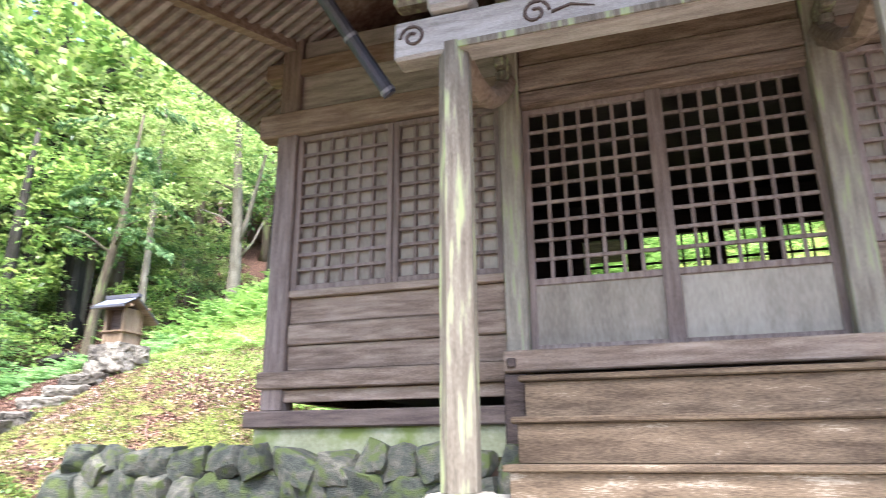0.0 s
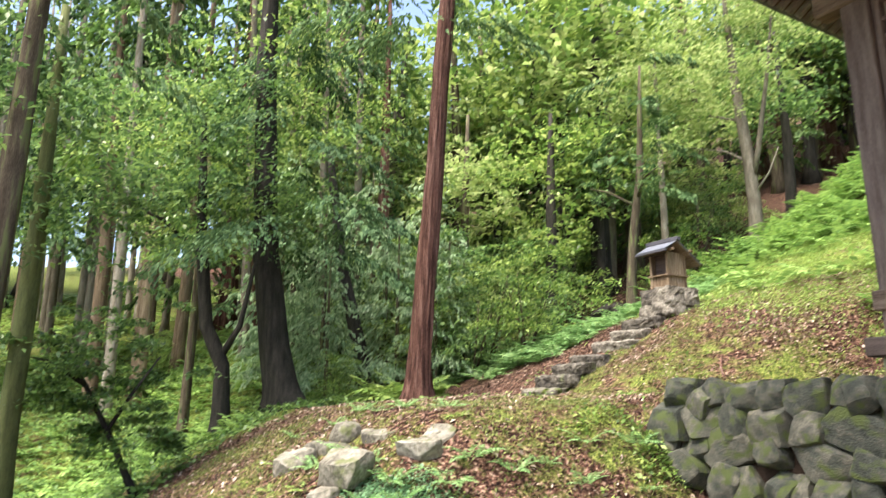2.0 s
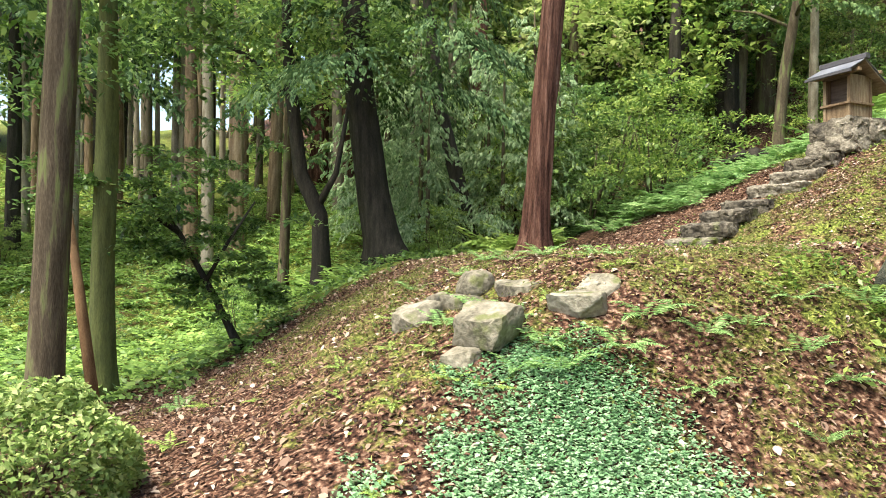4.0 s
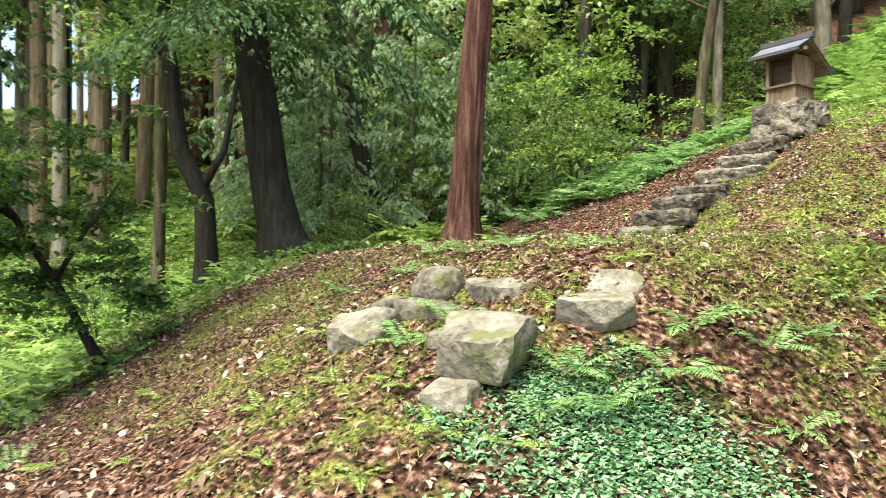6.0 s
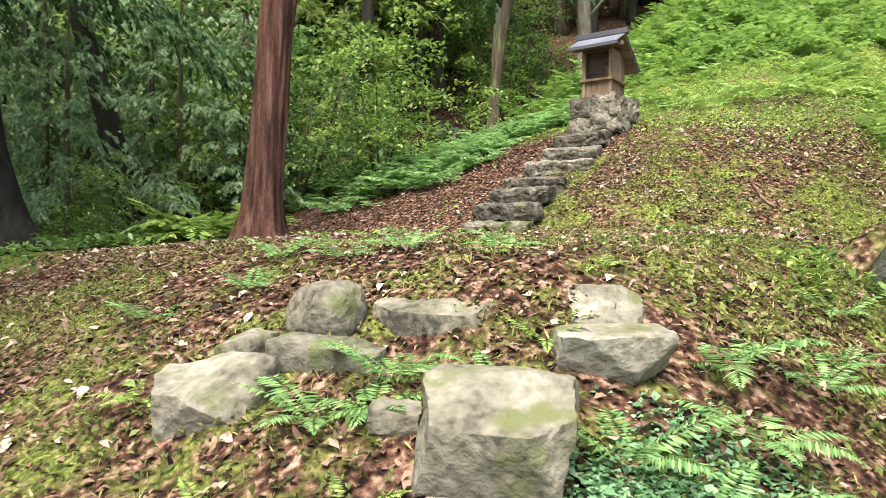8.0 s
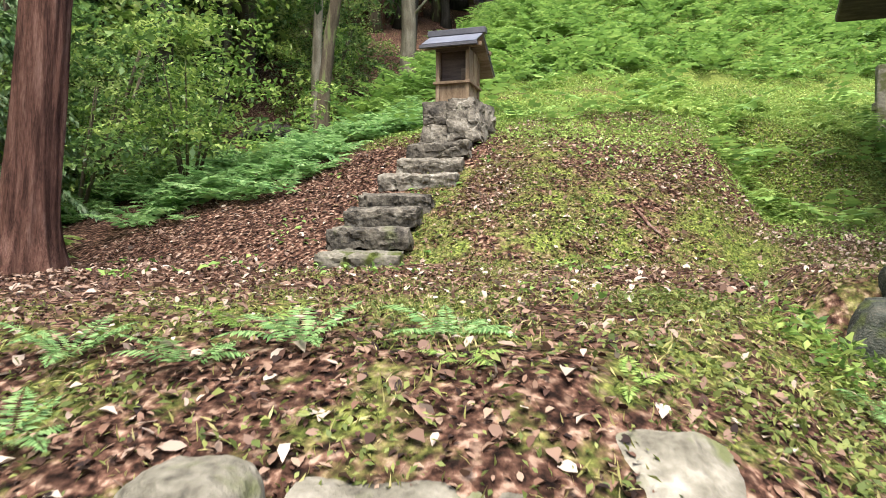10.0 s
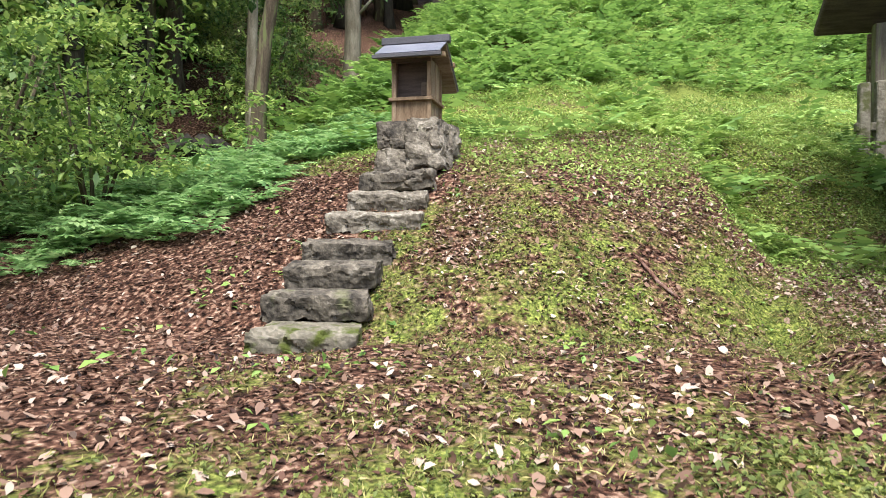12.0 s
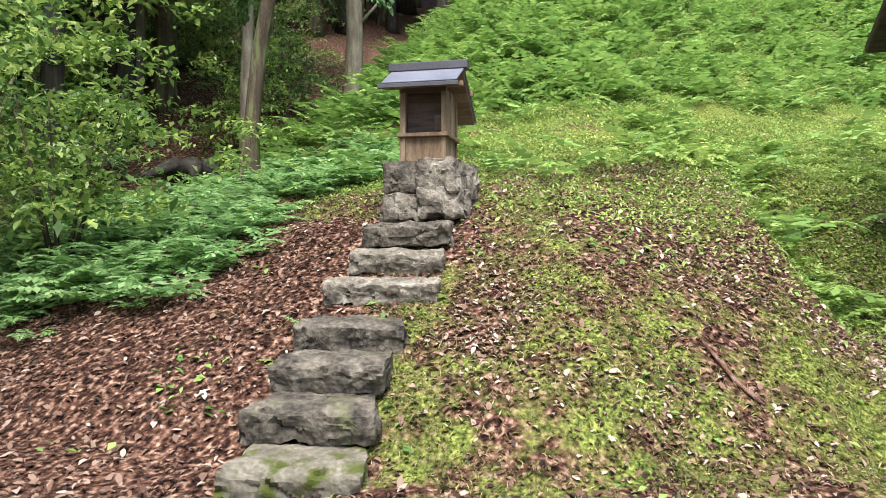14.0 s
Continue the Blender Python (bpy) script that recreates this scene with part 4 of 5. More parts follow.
# ---- loose rocks of the old steps ----
ROCKS = (  # x, y, top, length, width, height, turn, seed, squareness, cutting planes, label
    (-6.09, 2.15, 0.945, 0.41, 0.31, 0.29, 22, 11, 14, ((0.05, -0.55, 1, 0.72), (0, -1, -0.30, 0.98), (1, 0.1, -0.25, 0.92), (0.7, -0.75, 0.1, 1.08), (-1, -0.35, 0.1, 0.99), (-0.2, -0.6, 0.9, 1.12)), "large square pale boulder lying on the bank"),
    (-6.08, 1.98, 0.675, 0.22, 0.19, 0.15, 20, 12, 9, ((-0.3, -0.5, 1, 0.8), (0.6, -0.7, 0.3, 0.95)), "pale flat stone wedged under a boulder"),
    (-7.18, 2.06, 0.905, 0.41, 0.30, 0.34, 12, 13, 16, ((-0.10, -0.38, 1, 0.66), (0.62, -0.5, 0.5, 0.80), (-0.8, -0.55, -0.05, 0.92), (0.4, -0.9, -0.35, 0.88), (-0.5, 0.7, 0.45, 0.95)), "pale angular rock half sunk in leaves"),
    (-6.93, 2.39, 0.94, 0.44, 0.18, 0.17, 17, 14, 16, ((0.25, -0.12, 1, 0.93), (0.7, 0.5, 0, 0.95), (0, -1, -0.25, 0.98)), "flat grey stone of a broken step"),
    (-7.26, 2.30, 0.945, 0.20, 0.17, 0.15, 6, 15, 10, ((-0.4, -0.3, 1, 0.85),), "flat grey stone of a broken step"),
    (-7.10, 2.55, 1.14, 0.30, 0.28, 0.25, 20, 26, 3.0, ((-0.5, -0.75, 0.35, 0.86),), "rounded pale boulder in the moss"),
    (-6.69, 2.74, 1.07, 0.55, 0.20, 0.30, 14, 17, 14, ((0, -0.28, 1, 0.93), (-0.8, -0.5, 0, 1.0), (0.9, -0.3, 0.3, 1.0), (0.1, -1, -0.2, 0.94)), "long grey step stone with mossy face"),
    (-6.27, 3.03, 1.125, 0.50, 0.30, 0.28, 8, 18, 8, ((0.1, -0.55, 1, 0.62), (0.7, -0.3, 0.6, 0.80), (-0.75, -0.2, 0.7, 0.85)), "mossy wedge-shaped rock beside the old steps"),
    (-6.03, 2.80, 1.015, 0.38, 0.22, 0.22, 42, 19, 14, ((-0.05, -0.1, 1, 0.95), (-0.55, -0.8, -0.45, 0.72), (0.75, -0.5, -0.5, 0.85)), "pale flat-topped stone on the bank"),
    (-6.43, 2.17, 0.83, 0.15, 0.11, 0.09, 30, 20, 10, ((0.1, -0.4, 1, 0.8),), "small grey slab beside the large boulder"),
)
for x, y, top, ln, wd, h, turn, sd, square, planes, label in ROCKS:
    ob = new("rock", hewn_stone("rock", ln, wd, h, sd, M_ROCK, planes, 0.05, 4.5, square, 0.006 if square < 4 else 0.005, 34))
    ob.matrix_world = pose(x, y, top - h, rw.uniform(-2, 2), rw.uniform(-2, 2), turn)
    tagged(ob, label, "rock", "rocks of the old steps")

# ---- second shrine up the hill ----
annex = thing("hillside_shrine", (-2.2, 13.2, 3.3), "brown wooden hillside shrine with overhanging roof", "building")
world_part("post", boxed(-3.22, -3.08, 12.40, 12.55, 3.2, 4.9, 0.01), M_WOOD_PALE, annex)
world_part("post", boxed(-1.3, -1.16, 12.40, 12.55, 3.2, 4.9, 0.01), M_WOOD_PALE, annex)
world_part("wall", boxed(-3.2, -1.18, 12.7, 12.78, 3.2, 4.85, 0.01), M_WOOD, annex)
world_part("wall", boxed(-3.2, -3.1, 12.56, 12.69, 3.2, 4.3, 0.01), M_WOOD, annex)
world_part("roof", box(bmesh.new(), -3.9, -0.5, -1.5, 0, 0, 0.12, 0.02, pose(0, 12.62, 4.82, -34, 0, 0)), M_WOOD_DARK, annex, "boarded roof with dark edge")
fence = thing("stone_fence", (-3.4, 12.3, 3.3), "low pale stone post fence beside the hillside shrine", "fence")
for k in range(4):
    world_part("fence_post", boxed(-3.46 + 0.2 * k, -3.33 + 0.2 * k, 12.2, 12.33, 3.0, 4.08 + 0.02 * k, 0.015), M_ROCK, fence)
world_part("fence_rail", boxed(-3.5, -2.6, 12.22, 12.31, 3.45, 3.56, 0.01), M_ROCK, fence)


# ---- trees ----
def crown_quads(rng, blobs, per, length, width, droop=0.2, flat=0.78):
    """Leaves in uneven clumps round the blobs (x, y, z, radius)."""
    out = []
    for x, y, z, r in blobs:
        k = max(2, int(9 * r))
        subs = rng.normal(0, 0.6, (k * 3, 3)) * r
        subs[:, 2] *= 0.65
        for s in subs:
            n = int(per * r / (k * 3) * rng.uniform(0.5, 1.5)) + 3
            p = rng.normal(0, 0.125 * r + 0.03, (n, 3))
            p[:, 2] = p[:, 2] * 0.3 - 0.9 * np.hypot(p[:, 0], p[:, 1]) ** 2
            out.append(leaves(rng, p + s + np.array([x, y, z]), length, width, droop, flat))
    return np.concatenate(out)


def spray_quads(rng, origin, reach, yaw, n, droop=0.5, length=0.14, width=0.05, spread_w=0.5):
    """A drooping conifer bough: flat fans of scale leaves on side twigs that hang from a branch."""
    m = max(6, n // 8)
    s = np.sqrt(rng.uniform(0.03, 1, m))
    side = np.where(np.arange(m) % 2, 1.0, -1.0) * rng.uniform(0.25, 1.0, m)
    twig = reach * (0.16 + 0.42 * (1 - s)) * spread_w * rng.uniform(0.6, 1.2, m)
    f = rng.uniform(0.05, 1, (m, 15))
    fwd = 0.75 - 0.35 * np.abs(side)
    r = (reach * s)[:, None] + f * (twig * fwd)[:, None]
    lat = f * (twig * side)[:, None] + rng.normal(0, 0.022, (m, 15))
    hang = (0.10 * reach * s - droop * reach * s * s)[:, None] - 0.55 * f * f * twig[:, None] + rng.normal(0, 0.012, (m, 15))
    jog = rng.normal(0, 0.05, m)[:, None]
    c, sn = math.cos(yaw), math.sin(yaw)
    p = np.stack([origin[0] + r * c - lat * sn, origin[1] + r * sn + lat * c, origin[2] + hang + jog], -1).reshape(-1, 3)
    dr = np.repeat(fwd, 15) + rng.normal(0, 0.3, m * 15)
    dl = np.repeat(side, 15) + rng.normal(0, 0.3, m * 15)
    d = np.stack([dr * c - dl * sn, dr * sn + dl * c, -0.55 - 0.5 * f.ravel()], 1)
    d /= np.linalg.norm(d, axis=1)[:, None]
    return blades(rng, p, d, length * 0.8, width * 0.95, 0.8)


def tree(name, at, trunk_pts, radii, bark, label, limbs=(), crown=None, crown_mat=None, flare=0.5, seg=14, rough=0.16, seed=1, furrow=0.0):
    """A tree with its foot at 'at': a tapered trunk, limbs and a crown of many leaves."""
    t = thing(name, at, label, "tree")
    pts, rs = [], []
    for i in range(len(trunk_pts) - 1):
        a, b = Vector(trunk_pts[i]), Vector(trunk_pts[i + 1])
        n = (4 if i else 6) * (3 if furrow else 1)
        for k in range(n):
            pts.append(a.lerp(b, k / n))
            rs.append(radii[i] + (radii[i + 1] - radii[i]) * k / n)
    pts.append(Vector(trunk_pts[-1]))
    rs.append(radii[-1])
    part("trunk", tube(bmesh.new(), pts, rs, seg, rough, seed, flare, furrow), bark, t, smooth=True)
    for lp, r0, r1 in limbs:
        n = len(lp)
        part("limb", tube(bmesh.new(), lp, [r0 + (r1 - r0) * k / (n - 1) for k in range(n)], 7, 0.1, seed), bark, t, smooth=True)
    if crown is not None:
        ob = new("crown", quad_mesh("crown", crown, crown_mat))
        ob.parent = t
    return t


rng = np.random.RandomState(7)


def conifer_crown(rng, z0, z1, reach, boughs, per, droop=0.45, leaf=0.11):
    out = []
    for i in range(boughs):
        f = i / boughs
        z = z0 + (z1 - z0) * f
        r = reach * (1 - 0.75 * f) * rng.uniform(0.7, 1.2)
        out.append(spray_quads(rng, (0, 0, z), r, rng.uniform(0, 6.28), int(per * r / reach) + 10, droop, leaf, leaf * 0.36, 0.9))
    return np.concatenate(out)


# the red-barked cedar by the steps
tree("cedar_tree", at_ground(-10.9, 5.34, -0.1), [(0, 0, 0), (0.04, 0.03, 1.0), (0.14, 0.13, 3.0), (0.36, 0.36, 7.5), (0.4, 0.3, 13)], [0.225, 0.178, 0.158, 0.125, 0.05], M_BARK_RED,
     "tall red-barked cedar with a flared, furrowed trunk", crown=conifer_crown(rng, 6.5, 12, 2.2, 26, 300), crown_mat=L_CONIFER, flare=0.5, seg=72, rough=0.16, seed=2, furrow=0.32)
# the dark leaning tree
tree("dark_tree", at_ground(-13.3, 3.85, -0.1), [(0, 0, 0), (-0.1, -0.25, 1.2), (-0.2, -0.5, 3.0), (-0.3, -0.7, 7), (-0.3, -0.7, 12)], [0.36, 0.29, 0.25, 0.2, 0.07], M_BARK_DARK,
     "dark thick-trunked evergreen with hanging boughs", crown=conifer_crown(rng, 3.1, 10, 3.0, 46, 400, 0.5), crown_mat=L_CEDAR, seg=20, seed=5)
# tall cedars behind it, whose boughs close the view above
for x, y, hgt in ((-24.5, 1.5, 17), (-22.5, -3.4, 16), (-27, 6.5, 18)):
    tree("tall_cedar", at_ground(x, y, -0.2), [(0, 0, 0), (0, 0.03, 3), (0.05, 0, 7), (0.05, 0, hgt)], [0.2, 0.165, 0.13, 0.04], M_BARK_DARK, "tall dark cedar with hanging boughs at the wood's edge",
         crown=conifer_crown(rng, 5.0, hgt, 4.0, 70, 300, 0.4, 0.2), crown_mat=L_CEDAR, flare=0.3, seg=12, seed=int(hgt + y))
# slim broadleaf trees round it
blob_c = [(0.3, -0.6, 3.6, 0.9), (-0.8, 0.2, 4.2, 1.0), (0.8, 0.6, 4.6, 1.1), (-0.2, -1.2, 4.8, 1.0), (0.2, 1.3, 4.0, 0.8), (0, 0, 6, 1.6), (1.0, -1.0, 5.5, 1.2)]
c_dark = crown_quads(rng, blob_c, 900, 0.10, 0.05)
c_broad = crown_quads(rng, [(0.6, -0.5, 3.0, 0.9), (-0.8, 0.4, 3.8, 1.1), (0.8, 0.8, 4.4, 1.2), (-0.4, -1.0, 5.0, 1.3), (0.2, 0.5, 6.2, 1.6), (1.2, -0.4, 5.4, 1.1), (-1.3, 0.2, 5.6, 1.1)], 850, 0.115, 0.06)
c_young = crown_quads(rng, [(0.5, -0.4, 2.2, 0.9), (-0.7, 0.3, 2.9, 1.0), (0.9, 0.6, 3.6, 1.1), (-0.5, -0.8, 4.2, 1.2), (0.1, 0.4, 5.2, 1.4), (1.1, -0.5, 4.6, 1.0)], 820, 0.11, 0.06)
# The shade on this trunk is put into its dark bark.
tree("slim_tree", at_ground(-13.3, 2.68, -0.1), [(0, 0, 0), (-0.02, -0.05, 1.3), (-0.15, -0.35, 2.0), (-0.1, -0.55, 3.6), (0, -0.7, 6)], [0.17, 0.13, 0.12, 0.10, 0.04], M_BARK_DARK,
     "slim crooked broadleaf tree with a forked trunk", limbs=(([(-0.02, -0.1, 1.4), (0.1, 0.2, 2.0), (0.15, 0.4, 3.2)], 0.07, 0.03), ([(-0.1, -0.5, 3.2), (-0.3, -1.2, 3.9), (-0.4, -1.9, 4.2)], 0.05, 0.02)),
     crown=c_dark, crown_mat=L_DARK, seed=7)
tree("slim_tree", at_ground(-14.67, 6.05, -0.1), [(0, 0, 0), (-0.05, -0.15, 1.2), (-0.3, -0.6, 3.2), (-0.5, -0.9, 6)], [0.2, 0.16, 0.14, 0.07], M_BARK_DARK,
     "dark leaning tree with a bare lower trunk", crown=c_dark[::2] + np.array([-0.5, -0.9, 2.6]), crown_mat=L_BROAD, seed=9)
tree("slim_tree", at_ground(-14.9, 2.3, -0.1), [(0, 0, 0), (0.02, 0.05, 2.5), (0, 0.1, 6)], [0.1, 0.085, 0.05], M_BARK, "thin straight young tree in the undergrowth", crown=c_broad + np.array([0, 0, 1.0]), crown_mat=L_BROAD, seed=10)
tree("dark_tree", at_ground(-8.97, -0.72, -0.1), [(0, 0, 0), (0.0, 0.05, 1.5), (0.0, 0.12, 3.8), (0.1, 0.2, 9)], [0.165, 0.14, 0.125, 0.07], M_BARK, "straight brown trunk at the edge of the path",
     crown=conifer_crown(rng, 5.2, 10, 2.6, 30, 240, 0.4), crown_mat=L_CONIFER, seed=12)
tree("mossy_tree", at_ground(-10.5, -0.37, -0.1), [(0, 0, 0), (0, 0.0, 1.5), (0.0, 0.02, 3.0), (0.1, 0, 7)], [0.145, 0.12, 0.11, 0.05], surface("green_mossy_bark", [(0.3, (0.05, 0.06, 0.02)), (0.7, (0.16, 0.18, 0.06))], 3, 30, 0.95, 0.9, 0.02, (5, 5, 0.7)),
     "straight moss-green trunk in the gully", crown=c_dark + np.array([0.0, 0.0, 0.2]), crown_mat=L_DARK, seed=13)
# the leaning sapling
tree("leaning_sapling", at_ground(-11.0, 1.17, -0.05), [(0, 0, 0), (0, -0.35, 0.75), (0, -0.75, 1.5), (0, -1.2, 2.2)], [0.045, 0.04, 0.032, 0.015], M_BARK_DARK, "dark leaning sapling with small glossy leaves",
     limbs=(([(0, -0.45, 0.9), (0.2, -0.2, 1.4), (0.3, 0.1, 1.9)], 0.03, 0.01), ([(0, -0.75, 1.5), (0.2, -1.2, 1.8), (0.2, -1.6, 1.9)], 0.03, 0.01)),
     crown=crown_quads(rng, [(0.1, 0.1, 0.7, 0.5), (0.1, 0.0, 1.3, 0.55), (0.1, -0.5, 1.0, 0.5), (0, -0.8, 1.8, 0.6), (0.2, -1.4, 2.0, 0.7), (0.2, -1.3, 1.3, 0.5), (0, -0.4, 2.4, 0.6)], 1900, 0.085, 0.045), crown_mat=L_DARK, seed=14)
# trees by the small shrine
tree("young_tree", at_ground(-11.45, 10.95, -0.1), [(0, 0, 0), (0.05, 0.0, 1.0), (0.12, 0.05, 1.9), (0.4, 0.1, 3.4), (0.5, 0.2, 6)], [0.14, 0.105, 0.10, 0.085, 0.03], M_BARK, "slender young tree with drooping dark boughs beside the ferns",
     limbs=(([(0.28, 0.08, 2.6), (-0.4, -0.1, 3.1), (-0.9, -0.2, 3.3)], 0.04, 0.015), ([(0.3, 0.08, 2.8), (0.8, -0.2, 3.1), (1.3, -0.3, 3.2)], 0.04, 0.015)),
     crown=np.concatenate([spray_quads(rng, (0.35, 0.1, 2.9 + 0.4 * k), 1.5, 2.4 * k, 260, 0.45, 0.12, 0.045) for k in range(9)] + [crown_quads(rng, [(-0.8, -0.2, 3.2, 0.5), (1.1, -0.3, 3.2, 0.5), (0.3, 0.3, 4.6, 0.8)], 500, 0.09, 0.045)]), crown_mat=L_CONIFER, seed=15)
tree("forked_tree", at_ground(-12.4, 17.0, -0.1), [(0, 0, 0), (0.05, 0, 1.6), (0.0, 0, 3.0), (-0.2, 0, 5.5), (-0.3, 0, 9)], [0.24, 0.19, 0.17, 0.13, 0.05], M_BARK_PALE, "pale forked tree on the ferny hillside",
     limbs=(([(0.02, 0, 2.2), (0.35, 0, 3.2), (0.8, 0.1, 5.4), (1.2, 0.1, 7.5)], 0.10, 0.03), ([(0, 0, 2.9), (-0.8, 0.1, 3.5), (-2.2, 0.1, 4.1)], 0.05, 0.012), ([(-0.1, 0, 4.2), (-1.2, -0.1, 4.8), (-2.6, -0.1, 5.0)], 0.05, 0.012), ([(0, 0, 1.8), (0.6, 0, 2.4), (0.9, 0.1, 3.1)], 0.04, 0.01)),
     crown=c_young + np.array([0, 0, 3.2]), crown_mat=L_YOUNG, seed=16)
tree("pale_tree", at_ground(-13.6, 14.6, -0.1), [(0, 0, 0), (0.05, 0, 3.0), (0.0, 0.1, 8)], [0.12, 0.10, 0.04], M_BARK_PALE, "thin pale tree in the brushwood", crown=c_young + np.array([0, 0, 2.2]), crown_mat=L_YOUNG, seed=17)

# the cedar plantation across the gully
ced = tree("plantation_cedar", at_ground(-25, 1, -0.2), [(0, 0, 0), (0, 0, 4), (0.05, 0, 9), (0.1, 0, 16)], [0.15, 0.12, 0.10, 0.04], M_BARK_PALE, "straight bare-trunked plantation cedar", crown=conifer_crown(rng, 6.5, 14, 2.2, 26, 60, 0.4, 0.24), crown_mat=L_FERN, flare=0.3, seg=9, seed=20)
ced["group"] = "cedars of the plantation"
ced2 = tree("plantation_cedar", at_ground(-23, 2.4, -0.2), [(0, 0, 0), (0.05, 0, 4), (0.0, 0.1, 9), (0.0, 0.1, 15)], [0.18, 0.145, 0.11, 0.04], M_BARK_PLANT, "straight reddish plantation cedar", crown=conifer_crown(rng, 7, 15, 2.2, 26, 60, 0.4, 0.24), crown_mat=L_CONIFER, flare=0.3, seg=9, seed=21)
ced2["group"] = "cedars of the plantation"
rt = random.Random(3)
for i in range(95):
    x, y = rt.uniform(-44, -18), rt.uniform(-16, 9)
    if rt.random() < 0.35:
        x = rt.uniform(-28, -17)
    m = Matrix.Translation(at_ground(x, y, -0.2)) @ pose(0, 0, 0, rt.uniform(-1.5, 1.5), rt.uniform(-1.5, 1.5), rt.uniform(0, 360))
    copy_thing(ced if rt.random() < 0.7 else ced2, m)

# woods on the hill: shrubs and trees that close the view
shrub_a = crown_quads(rng, [(0, 0, 0.6, 0.7), (0.6, 0.2, 0.9, 0.7), (-0.6, 0.1, 0.8, 0.7), (0.1, 0.5, 1.3, 0.7), (0.2, -0.5, 0.7, 0.6), (-0.3, -0.2, 1.6, 0.6), (0.4, 0.1, 1.9, 0.5)], 850, 0.072, 0.04)
shrub_b = crown_quads(rng, [(0, 0, 0.5, 0.6), (0.5, -0.3, 0.7, 0.6), (-0.5, 0.2, 0.9, 0.7), (0.1, 0.3, 1.4, 0.6), (-0.2, -0.4, 1.5, 0.5)], 850, 0.07, 0.036)


def shrub(name, at, quads, mat, label, stems=4, k=1.0, seed=0):
    t = thing(name, at, label, "shrub")
    r = random.Random(seed)
    for i in range(stems):
        a = r.uniform(0, 6.28)
        part("stem", tube(bmesh.new(), [(0.05 * math.cos(a), 0.05 * math.sin(a), -0.05), (0.2 * k * math.cos(a), 0.2 * k * math.sin(a), 0.5 * k), (0.45 * k * math.cos(a), 0.45 * k * math.sin(a), 1.3 * k)], [0.022 * k, 0.016 * k, 0.006], 6), M_BARK, t, smooth=True)
    ob = new("foliage", quad_mesh("foliage", quads * k, mat))
    ob.parent = t
    return t


sh = [shrub("shrub", at_ground(-11.9, 8.4), shrub_a, L_BROAD, "dense green broadleaf shrub at the wood's edge", 5, 1.15, 1),
      shrub("shrub", at_ground(-13.2, 7.9), shrub_b, L_DARK, "dark glossy evergreen shrub in the wood", 4, 1.2, 2),
      shrub("shrub", at_ground(-14.4, 8.8), shrub_a[:, :, [1, 0, 2]][:, ::-1], L_YOUNG, "bright yellow-green shrub in the wood", 4, 1.1, 3)]
for i in range(62):
    x, y = rt.uniform(-25, -11.8), rt.uniform(7.0, 22)
    if y < 9.5 and x > -12.3 or (x > -13.5 and y > 9.3):
        continue
    s = rt.uniform(0.8, 1.5)
    ob = copy_thing(sh[rt.choice((0, 0, 1, 1, 2))], pose(*at_ground(x, y, -0.1), 0, 0, rt.uniform(0, 360)) @ Matrix.Scale(s, 4))
for i in range(10):
    x, y = rt.uniform(-22, -13.0), rt.uniform(-3.5, 6.5)
    if abs(y - 3) < 0.9 and x > -15.5:
        continue
    copy_thing(sh[rt.choice((0, 1, 1))], pose(*at_ground(x, y, -0.1), 0, 0, rt.uniform(0, 360)) @ Matrix.Scale(rt.uniform(0.3, 0.55), 4))

w_broad = crown_quads(rng, [(0.6, -0.5, 2.6, 0.9), (-0.8, 0.4, 3.6, 1.1), (0.8, 0.8, 4.4, 1.2), (-0.4, -1.0, 5.0, 1.3), (0.2, 0.5, 6.2, 1.6), (1.2, -0.4, 5.4, 1.1), (-1.3, 0.2, 5.6, 1.1)], 230, 0.19, 0.10)
w_young = crown_quads(rng, [(0.5, -0.4, 1.8, 0.9), (-0.7, 0.3, 2.7, 1.0), (0.9, 0.6, 3.6, 1.1), (-0.5, -0.8, 4.2, 1.2), (0.1, 0.4, 5.2, 1.4), (1.1, -0.5, 4.6, 1.0)], 240, 0.18, 0.10)
w_dark = crown_quads(rng, blob_c, 240, 0.17, 0.09)
woods = [tree("wood_tree", at_ground(-15.5, 12, -0.2), [(0, 0, 0), (0.1, 0, 3), (0, 0.2, 7)], [0.2, 0.16, 0.06], M_BARK_DARK, "leafy broadleaf tree in the wood", crown=w_broad, crown_mat=L_BROAD, seed=31),
         tree("wood_tree", at_ground(-17, 10, -0.2), [(0, 0, 0), (-0.1, 0.1, 3), (0, 0.2, 7)], [0.16, 0.13, 0.05], M_BARK, "light green leafy tree in the wood", crown=w_young, crown_mat=L_YOUNG, seed=32),
         tree("wood_tree", at_ground(-16.5, 15, -0.2), [(0, 0, 0), (-0.1, 0.1, 3), (0, 0.2, 7)], [0.18, 0.15, 0.05], M_BARK_DARK, "dark evergreen tree in the wood", crown=w_dark, crown_mat=L_DARK, seed=33),
         tree("wood_tree", at_ground(-18.5, 8, -0.2), [(0, 0, 0), (0, 0.1, 4), (0, 0.2, 12)], [0.22, 0.18, 0.05], M_BARK_RED, "feathery conifer in the wood", crown=conifer_crown(rng, 1.2, 12, 2.6, 60, 60, 0.35, 0.2), crown_mat=L_CONIFER, seed=34)]
